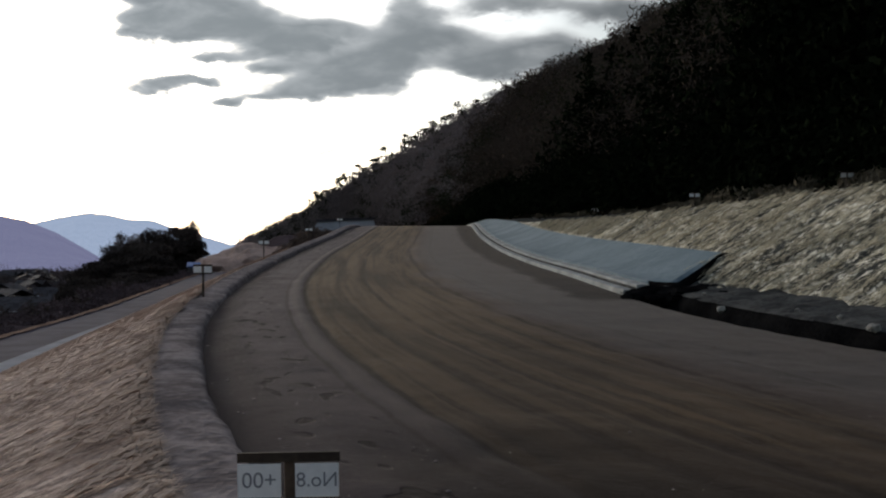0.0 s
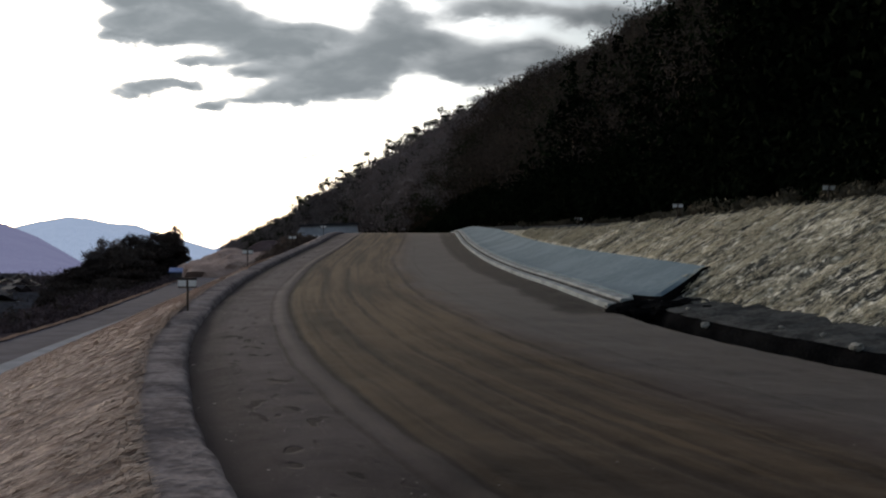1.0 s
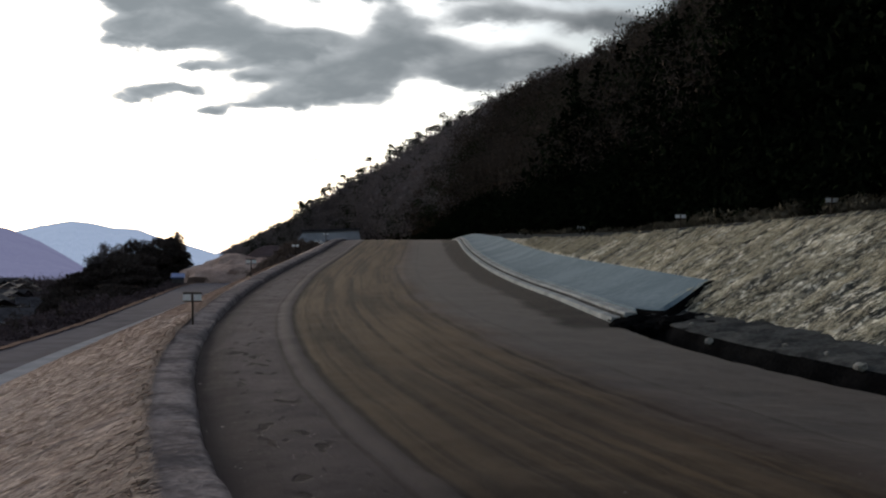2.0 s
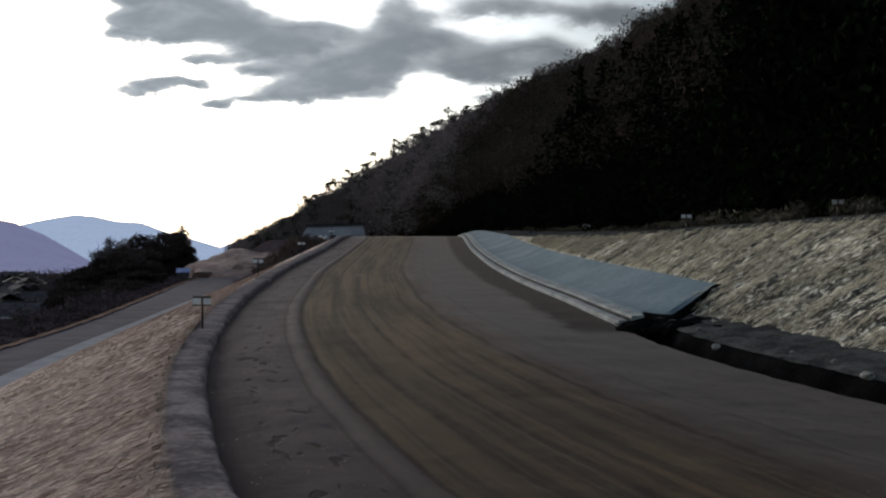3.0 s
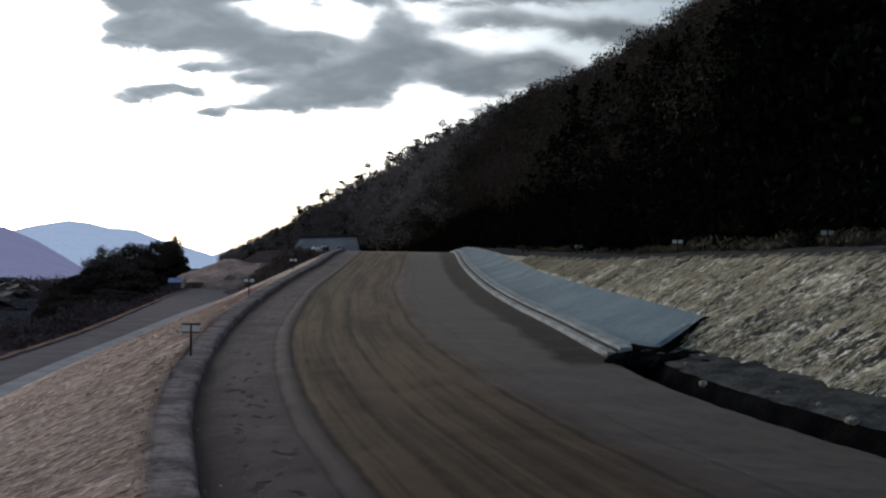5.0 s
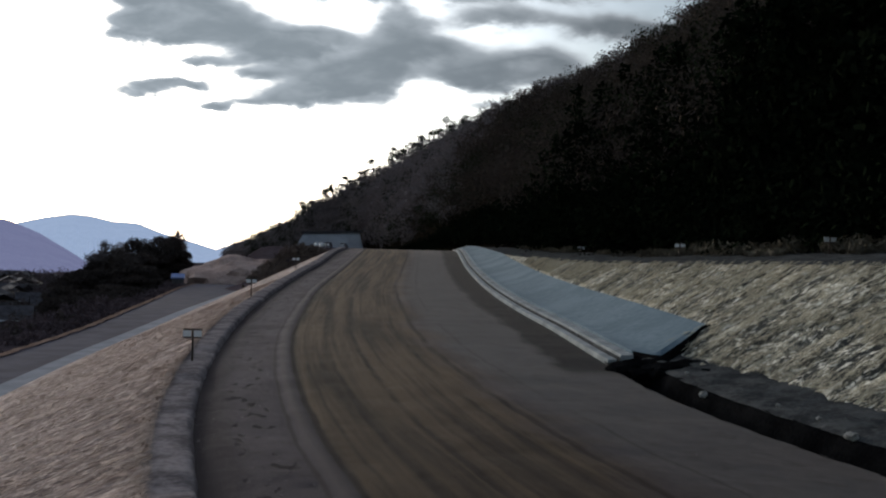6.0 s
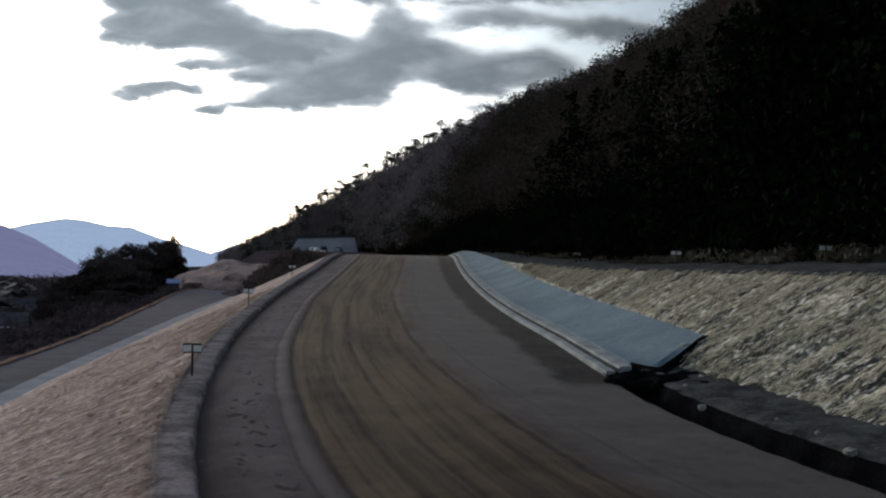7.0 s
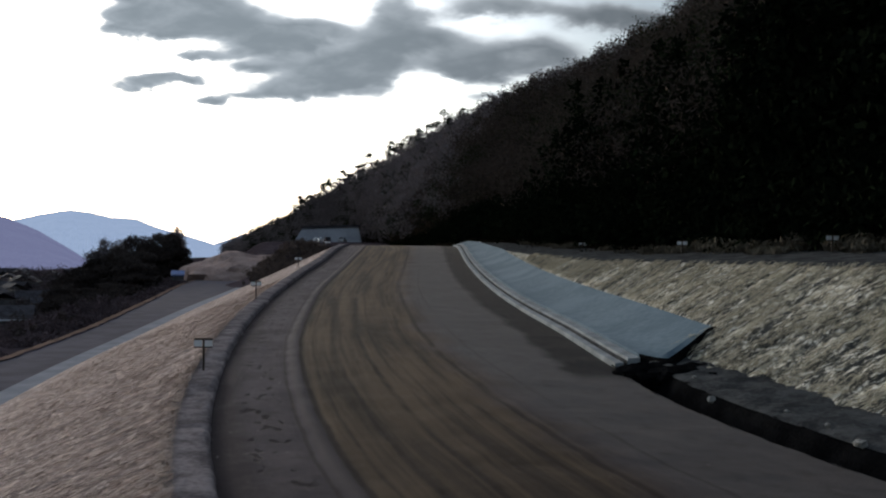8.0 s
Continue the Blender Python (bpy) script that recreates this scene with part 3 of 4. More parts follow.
def build_gap_shade():
    """The shadow gap along the near end of the apron, laid as a near-black strip."""
    rows = []
    for k in range(14):
        d = 0.75 + (SLAB_D + 0.12 - 0.75) * k / 13
        x, yy, z = slope_point(27.31, min(d, SLAB_D - 0.001))
        y0 = 27.3 + end_line(min(d, SLAB_D))
        z += 0.10 * min(0, end_line(min(d, SLAB_D)))
        xx = x + max(0, d - SLAB_D)
        rows.append([(xx, y0 - 0.30 - 0.06 * n3(d, 3, 1, 3.0), z - 0.42), (xx, y0 - 0.10, z - 0.05), (xx, y0 - 0.04, z + 0.074), (xx, y0 - 0.006, z + 0.074)])
    tagged(sheet("gap_shade", rows, M_SOIL), "dark strip for the shadow gap at the end of the apron", "joint", kind="structure")


def build_drain():
    """Two stepped courses of precast kerb, the dark groove between them given by a strip."""
    drain = tagged(new("kerb_drain"), "stepped pale concrete kerb drain along the apron", "kerb")
    y = 26.9
    while y < 108:
        y2 = y + 2.0
        prof = [(0.0, -0.1), (0.02, 0.12), (0.04, 0.14), (0.26, 0.145), (0.27, 0.0)]
        high = [(0.36, 0.0), (0.37, 0.25), (0.39, 0.27), (0.70, 0.28), (0.71, 0.0)]
        for name, line in (("kerb_block", prof), ("coping_block", high)):
            verts = [(right_x(yy) + d, yy, road_z(yy) + h) for yy in (y + 0.01, y2 - 0.01) for d, h in line]
            c = len(line)
            faces = [(i, i + 1, c + i + 1, c + i) for i in range(c - 1)] + [tuple(range(c)), tuple(range(2 * c - 1, c - 1, -1))]
            mesh_object(name, verts, faces, M_CONC, smooth=False, parent=drain)
        # grey strip laid in the groove for the shaded line between the courses
        fill = [(0.27, 0.09), (0.30, 0.10), (0.355, 0.20), (0.358, 0.20)]
        verts = [(right_x(yy) + d, yy, road_z(yy) + h) for yy in (y, y2) for d, h in fill]
        mesh_object("groove_shade", verts, grid_faces(2, 4), M_BANK, smooth=False, parent=drain)
        y = y2


# ---- things ----
def survey_post():
    """A timber stake with two cross bars and two white plates between them."""
    post = tagged(new("survey_post"), "dark timber survey stake with two white plates", "stake")
    bm = bmesh.new()
    block(bm, (0.045, 0.045, 0.78), (0, 0, 0.318), 0.004)
    part("stake", bm, M_WOOD, post)
    for z, h in ((0.702, 0.044), (0.505, 0.03)):
        bm = bmesh.new()
        block(bm, (0.46, 0.02, h), (0, -0.034, z), 0.003)
        part("cross_bar", bm, M_WOOD, post)
    for x in (-0.130, 0.128):
        bm = bmesh.new()
        block(bm, (0.195, 0.006, 0.150), (x, -0.049, 0.600), 0.002)
        part("plate", bm, M_WHITE, post, "white plate")
    return post


def leaf_cloud(centres, radii, count, size, rng, droop=0.0, sliver=1.0):
    """Small leaf faces spread through ellipsoid clumps: vertices and faces."""
    pick = rng.integers(0, len(centres), count)
    dirs = rng.normal(size=(count, 3))
    dirs /= np.linalg.norm(dirs, axis=1)[:, None]
    r = rng.random(count)[:, None] ** 0.45
    mid = centres[pick] + dirs * r * radii[pick]
    a = rng.normal(size=(count, 3))
    a[:, 2] -= droop
    a /= np.linalg.norm(a, axis=1)[:, None]
    b = np.cross(a, rng.normal(size=(count, 3)))
    b /= np.linalg.norm(b, axis=1)[:, None] + 1e-9
    s = size * (0.6 + 0.8 * rng.random(count))[:, None]
    v = np.stack([mid - a * s * 0.5 * sliver, mid + b * s * 0.3 / sliver, mid + a * s * 0.5 * sliver, mid - b * s * 0.3 / sliver], 1).reshape(-1, 3)
    return v


class Heap:
    """Gathers leaf faces and trunks for one joined mesh."""
    def __init__(self):
        self.v, self.f, self.t, self.n = [], [], [], 0

    def quads(self, v, tone):
        k = len(v) // 4
        self.v.append(v)
        self.f.append(np.arange(k * 4).reshape(-1, 4) + self.n)
        self.t.append(np.full(len(v), tone))
        self.n += len(v)

    def make(self, name, mat, parent=None):
        v, f, t = np.concatenate(self.v), np.concatenate(self.f), np.concatenate(self.t)
        me = bpy.data.meshes.new(name)
        me.vertices.add(len(v))
        me.vertices.foreach_set("co", v.astype(np.float32).ravel())
        me.loops.add(f.size)
        me.loops.foreach_set("vertex_index", f.astype(np.int32).ravel())
        me.polygons.add(len(f))
        me.polygons.foreach_set("loop_start", np.arange(0, f.size, 4, dtype=np.int32))
        me.update(calc_edges=True)
        me.attributes.new("tone", "FLOAT", "POINT").data.foreach_set("value", t.astype(np.float32))
        me.materials.append(mat)
        ob = new(name, me)
        if parent:
            ob.parent = parent
        return ob


def tube(bm, pts, radii, sides=6):
    """A tapered limb along a few points."""
    rings = []
    for i, (p, r) in enumerate(zip(pts, radii)):
        p = Vector(p)
        d = (Vector(pts[min(i + 1, len(pts) - 1)]) - Vector(pts[max(i - 1, 0)])).normalized()
        q = d.to_track_quat("Z", "Y").to_matrix()
        rings.append([bm.verts.new(p + q @ Vector((r * math.cos(a), r * math.sin(a), 0))) for a in (2 * math.pi * k / sides for k in range(sides))])
    for a, b in zip(rings, rings[1:]):
        for k in range(sides):
            bm.faces.new((a[k], a[(k + 1) % sides], b[(k + 1) % sides], b[k]))
    bm.faces.new(rings[-1])


# ---- the hill ----
FOOT = [(22, -60, 3.4), (17.5, 0, 3.6), (15.2, 30, 3.7), (13.2, 45, 3.75), (11.0, 60, 4.0), (8.5, 80, 4.6), (5.5, 105, 5.2), (4, 150, 5.2), (-2, 215, 4.6), (-12, 300, 4.4), (-40, 350, 4.0), (-82, 430, 1.0)]
RIDGE = [(150, -100, 88), (135, 0, 86), (112, 90, 80), (88, 150, 69), (66, 190, 57), (56, 228, 49.5), (42, 255, 45.5), (27, 300, 45.5), (10, 335, 42), (-9, 345, 33), (-28, 360, 25), (-46, 385, 17.5), (-64, 415, 9.5), (-95, 490, 0.5)]


def along(line, s):
    """The place at a share s of a line of points."""
    k = s * (len(line) - 1)
    i = min(int(k), len(line) - 2)
    return Vector(line[i]).lerp(Vector(line[i + 1]), k - i)


def hill_point(s, f):
    a, b = along(FOOT, s), along(RIDGE, s)
    p = a.lerp(b, f)
    bulge = 0.10 * (b.z - a.z) * math.sin(math.pi * min(1, f))
    p.z += bulge * 0.5 + 1.6 * n3(p.x, p.y, 0, 0.035) * math.sin(math.pi * min(1, f))
    return p


def build_hill():
    rows = []
    for i in range(140):
        s = i / 139
        a = along(FOOT, s)
        row = [(a.x - 0.5, a.y, -14), (a.x - 0.2, a.y, a.z - 0.5)] + [tuple(hill_point(s, f / 40)) for f in range(41)]
        b, a = along(RIDGE, s), along(FOOT, s)
        out = Vector((b.x - a.x, b.y - a.y, 0))
        row += [tuple(b + out * 0.3 - Vector((0, 0, b.z * 0.25))), tuple(b + out * 0.9 - Vector((0, 0, b.z + 14)))]
        rows.append(row)
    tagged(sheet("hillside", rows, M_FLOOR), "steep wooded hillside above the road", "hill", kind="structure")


def planted(p, rng):
    """True where the dark evergreen plantation stands, low on the near part of the hill."""
    return p.y < 170 and p.x > 2 + 0.05 * p.y + 1.20 * (p.z + 1) + 7 * n3(p.x, p.y, p.z, 0.05) + 10 * (rng.random() - 0.5)


def build_woods():
    rng = np.random.default_rng(4)
    bare, brown, cedar = Heap(), Heap(), Heap()
    for n in range(5600):
        s, f = 0.12 + 0.88 * rng.random(), rng.random() ** 0.9
        p = hill_point(s, f)
        if p.y < 0 or f < 0.03 or p.x > 0.62 * p.y + 10 or planted(p, rng):
            continue
        tall = (5 + 4 * rng.random()) * (1 if f < 0.85 else 0.62)
        k = 5
        c = np.array(p) + np.c_[rng.normal(size=k) * 1.5, rng.normal(size=k) * 1.5, tall * (0.45 + 0.5 * rng.random(k))]
        rad = np.tile((1.5, 1.5, 1.2), (k, 1)) * (0.7 + 0.6 * rng.random(k))[:, None]
        ever = rng.random() < 0.16 + 0.55 * n3(p.x, p.y, 7, 0.04)
        russet = p.y < 150 or p.y < 215 and n3(p.x, p.y, 40, 0.045) > -0.08
        h = cedar if ever else brown if russet else bare
        patch = min(1, max(0, 0.5 + 0.9 * n3(p.x, p.y, p.z, 0.03)))
        fine = min(1.0, max(0.4, (p.y - 20) / 220))
        h.quads(leaf_cloud(c, rad, int((140 if ever else 130) / fine), 0.5 * fine, rng, 0, 1.0 if ever else 1.7), 0.7 * patch + 0.3 * rng.random())
    tagged(bare.make("bare_woods", M_BARE), "grey-brown leafless winter woods covering the hillside", "woods", kind="stuff")
    tagged(brown.make("brown_woods", M_RUSSET), "brown withered oaks low on the hillside", "woods", kind="stuff")
    tagged(cedar.make("evergreen_woods", M_PINE), "dark evergreen trees scattered over the hillside", "woods", kind="stuff")
    dark = Heap()
    for n in range(1500):
        s, f = 0.10 + 0.58 * rng.random(), 0.02 + 0.85 * rng.random() ** 1.3
        p = hill_point(s, f)
        if p.y < 0 or p.x > 0.62 * p.y + 10 or not planted(p, rng):
            continue
        room = 0.55 * p.x + 0.10 * p.y + 3.0 - p.z      # the canopy keeps one even slope
        tall = min(7 + 6 * rng.random(), room)
        if tall < 1.5:
            continue
        k = 8
        hs = np.linspace(0.08, 0.95, k)
        w = np.sqrt(np.maximum(0.05, 1 - (2 * hs - 0.75) ** 2)) * (1.0 + 0.17 * tall)
        c = np.array(p) + np.c_[rng.normal(size=k) * 0.5, rng.normal(size=k) * 0.5, tall * hs - 0.4]
        rad = np.c_[w, w, np.full(k, tall * 0.1)]
        near = p.y < 80 and f < 0.3
        dark.quads(leaf_cloud(c, rad, 560 if near else 340, 0.42 if near else 0.55, rng, 0.4, 1.1), rng.random())
    for n in range(1900):
        s, f = (0.1 + 0.75 * rng.random() if n < 700 else 0.12 + 0.5 * rng.random()), 0.006 + 0.06 * rng.random()
        p = hill_point(s, f)
        tall = 0.8 + 2.2 * rng.random()
        c = np.array(p) + np.c_[rng.normal(size=4) * 0.8, rng.normal(size=4) * 0.8, tall * (0.1 + 0.6 * rng.random(4))]
        dark.quads(leaf_cloud(c, np.full((4, 3), tall * 0.45), 130, 0.3, rng, 0, 1.3), rng.random())
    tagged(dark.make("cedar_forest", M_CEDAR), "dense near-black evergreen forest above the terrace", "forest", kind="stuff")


def ridge_pine(rng, tall):
    """A pine with a bare leaning trunk and flat tiers of needles near its top."""
    tree = tagged(new("pine_tree"), "dark pine with a bare trunk on the ridge", "tree", "pines on the ridge")
    bm = bmesh.new()
    lean = rng.normal(size=2) * 0.07 * tall
    pts = [(lean[0] * t * t, lean[1] * t * t, tall * t - 1.0 * (t == 0)) for t in (0, 0.3, 0.6, 0.85, 1)]
    tube(bm, pts, [0.28, 0.24, 0.20, 0.13, 0.05])
    cs, rs = [], []
    for n in range(7):
        t = 0.5 + 0.5 * rng.random()
        a, r = rng.random() * 6.28, (1.15 - t) * 4.2 * (0.5 + 0.6 * rng.random())
        base = Vector((lean[0] * t * t, lean[1] * t * t, tall * t))
        tip = base + Vector((math.cos(a) * r, math.sin(a) * r, 0.3))
        tube(bm, [base, base.lerp(tip, 0.5) + Vector((0, 0, 0.15)), tip], [0.07, 0.05, 0.02], 4)
        cs.append(tip)
        rs.append((1.0 + 1.0 * rng.random(), 1.0 + 1.0 * rng.random(), 0.75))
    part("trunk", bm, M_BARK, tree)
    h = Heap()
    h.quads(leaf_cloud(np.array(cs), np.array(rs), 520, 0.42, rng), 0.4)
    h.make("crown", M_PINE, tree)
    return tree


def build_pines():
    rng = np.random.default_rng(11)
    for n in range(60):
        s = 0.31 + 0.55 * n / 59 + 0.006 * rng.normal()
        p = hill_point(min(0.93, s), 0.97 + 0.03 * rng.random())
        special = 0.625 < s < 0.74
        tree = ridge_pine(rng, (8.5 + 3.0 * rng.random()) if special else 5.5 + 3 * rng.random())
        tree.matrix_basis = Matrix.Translation(p)


# ---- valley and distance ----
def ground_z(x, y):
    """Level of the valley floor, its side below the lane, and the ground beyond the road's end."""
    yc = min(max(y, -25), 200)
    low = lane_z(yc) - 0.15
    brink = verge_x(yc) - 0.7 - max(0, y - 200) * 0.17
    if x > brink:
        shelf = min(1, max(0, (y - 215) / 30)) if y < 420 else max(0, 1 - (y - 420) / 60)
        near = min(1, (x - brink) / 16)
        rise = min(1, max(0, (y - 235) / 42))
        z = low - 0.5 + shelf * (3.7 + 3.8 * rise * rise * (3 - 2 * rise) - low) * near * near * (3 - 2 * near)
    else:
        fall = min(1, (brink - x) / 38)
        z = low - 0.1 + (-13.0 - low) * fall * fall * (3 - 2 * fall) + 0.5 * n3(x, y, 0, 0.02) * min(1, (brink - x) / 12)
    if y < -25:
        z = min(z, low - 0.6)
    # the knoll at the foot of the hill, past the road's end
    knoll = math.exp(-((x + 20.5 + 0.10 * (y - 175)) / 8.5) ** 2 - ((y - 178) / 20) ** 2)
    return z + 7.2 * knoll * (1 + 0.15 * n3(x, y, 2, 0.15))


def build_ground():
    """One sheet out to the horizon: the valley floor, low beside the embankment."""
    xs = np.concatenate([np.linspace(-4500, -400, 14), np.linspace(-360, -104, 33), np.linspace(-100, 20, 61), np.linspace(28, 160, 12), np.linspace(200, 4500, 14)])
    ys = np.concatenate([np.linspace(-4500, -200, 10), np.linspace(-160, 110, 55), np.linspace(113, 260, 50), np.linspace(268, 520, 32), np.linspace(600, 4700, 16)])
    rows = [[(x, y, ground_z(x, y)) for x in xs] for y in ys]
    tagged(sheet("ground", rows, M_VALLEY), "dark winter valley floor of fields and scrub", "ground", kind="structure")


def mountain(name, points, base, depth, mat, label):
    """A range from silhouette stations: x, y and height, with folds on its flanks."""
    rows = []
    dense = []
    for (a, b) in zip(points, points[1:]):
        for t in np.linspace(0, 1, 14, endpoint=False):
            dense.append(Vector(a).lerp(Vector(b), t))
    dense.append(Vector(points[-1]))
    for i, p in enumerate(dense):
        out = Vector((p.x, p.y, 0)).normalized()
        row = []
        for k in range(15):
            f = k / 14
            q = p - out * depth * (1 - f)
            crag = 0.10 * n3(i * 0.35, k * 0.5, depth) * (1 - f) * f * 4 + 0.012 * n3(i * 1.7, 2, depth)
            row.append((q.x, q.y, base + (p.z - base) * max(0, f ** 1.15 + crag)))
        row.append((p.x + out.x * depth, p.y + out.y * depth, base))
        rows.append(row)
    tagged(sheet(name, rows, mat), label, "mountain", kind="structure")


def at_angle(dist, rows):
    """Silhouette stations given as tangents of azimuth and elevation from the road."""
    return [(u * dist, dist, 3 + w * dist) for u, w in rows]


def build_mountains():
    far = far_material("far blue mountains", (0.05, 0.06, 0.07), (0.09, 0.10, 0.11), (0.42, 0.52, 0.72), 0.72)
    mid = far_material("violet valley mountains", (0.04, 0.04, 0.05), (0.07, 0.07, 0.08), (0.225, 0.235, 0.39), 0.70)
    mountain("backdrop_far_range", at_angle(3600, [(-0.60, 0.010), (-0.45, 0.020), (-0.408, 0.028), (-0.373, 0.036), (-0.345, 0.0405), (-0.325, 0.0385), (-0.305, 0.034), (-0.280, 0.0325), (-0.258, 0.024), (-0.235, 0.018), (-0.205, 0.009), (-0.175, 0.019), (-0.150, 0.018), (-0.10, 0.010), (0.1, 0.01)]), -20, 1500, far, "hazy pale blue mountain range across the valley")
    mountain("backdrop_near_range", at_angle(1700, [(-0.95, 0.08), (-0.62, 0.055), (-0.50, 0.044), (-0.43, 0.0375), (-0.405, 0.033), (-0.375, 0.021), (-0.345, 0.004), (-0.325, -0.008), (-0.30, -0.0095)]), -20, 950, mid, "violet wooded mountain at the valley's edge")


build_road()
build_left_side()
build_right_side()
build_slab()
build_gap_shade()
build_drain()
build_ground()
build_hill()
build_mountains()
build_woods()
build_pines()


# ---- things along the road ----
def writing(parent, text, x, z, size):
    """Printed characters on a plate, read in a mirror."""
    data = bpy.data.curves.new("lettering", "FONT")
    data.body, data.size, data.align_x, data.align_y, data.extrude = text, size, "CENTER", "CENTER", 0.0008
    tmp = new("lettering", data)
    me = bpy.data.meshes.new_from_object(tmp.evaluated_get(bpy.context.evaluated_depsgraph_get()))
    bpy.data.objects.remove(tmp)
    me.transform(Matrix.Translation((x, -0.0532, z)) @ Matrix.Rotation(radians(90), 4, "X") @ Matrix.Diagonal((-1, 1, 1, 1)))
    me.flip_normals()
    me.materials.append(M_INK)
    ob = new("lettering", me)
    ob.parent = parent


post = survey_post()
for y in (25.0, 45.5, 66.0, 86.0):
    nx, ny = normal_left(y)
    copy_thing(post, Matrix.Translation((left_x(y) + nx * 0.42, y + ny * 0.42, road_z(y) + (0.20 if y < 30 else 0.34))) @ pose(0, 0, 0, 0, 0, 6 * math.sin(y)))
for x, y, top in ((14.17, 34.9, 4.56), (11.55, 45.4, 4.48), (9.9, 64, 4.62), (7.9, 84, 4.78), (5.4, 104, 5.18), (5.0, 125, 5.85)):
    copy_thing(post, Matrix.Translation((x, y, top - 0.72)) @ pose(0, 0, 0, 0, 0, 5 * math.sin(x)))
post.matrix_basis = pose(-0.27, 4.45, 0.205, 0, -0.8, 0)
plates = [o for o in post.children if o.name.startswith("plate")]
writing(plates[0], "+00", -0.130, 0.600, 0.100)
writing(plates[1], "No.8", 0.128, 0.600, 0.092)
tagged(post, "dark timber survey stake with two white station plates")


def stone(name, size, at, seed, mat, label, cat):
    bm = bmesh.new()
    bmesh.ops.create_icosphere(bm, subdivisions=4, radius=1)
    for v in bm.verts:
        q = Vector((v.co.x, v.co.y, v.co.z * size[2] / size[0])) + Vector((seed, 0, 0))
        v.co *= 1 + 0.4 * noise.noise(q * 1.6) + 0.22 * noise.noise(q * 4.1) + 0.1 * noise.noise(q * 9.7)
        v.co = Vector((v.co.x * size[0], v.co.y * size[1], v.co.z * size[2]))
    ob = part(name, bm, mat)
    ob.matrix_basis = pose(*at, 0, 0, seed * 50)
    return tagged(ob, label, cat)


stone("boulder", (0.10, 0.09, 0.07), (right_x(21.6) + 0.78, 21.6, 0.62), 1, M_STONE, "pale broken rock lodged in the clay bank", "rock")
stone("boulder", (0.13, 0.10, 0.07), (right_x(16.6) + 0.86, 16.6, 0.58), 2, M_STONE, "pale broken rock lodged in the clay bank", "rock")
for n, (x, y) in enumerate(((6.6, 19.2), (8.3, 13.6), (6.9, 17.9), (5.95, 23.6))):
    stone("boulder", (0.05, 0.045, 0.035), (right_x(y) + 1.15, y, road_z(y) + 0.27), 3 + n, M_STONE, "small grey rock on the clay bank", "rock")
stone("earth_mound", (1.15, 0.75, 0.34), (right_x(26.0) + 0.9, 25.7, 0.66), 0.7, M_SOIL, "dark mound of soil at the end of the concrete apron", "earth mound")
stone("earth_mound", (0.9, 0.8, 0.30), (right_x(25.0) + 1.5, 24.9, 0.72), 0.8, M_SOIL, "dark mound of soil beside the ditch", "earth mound")


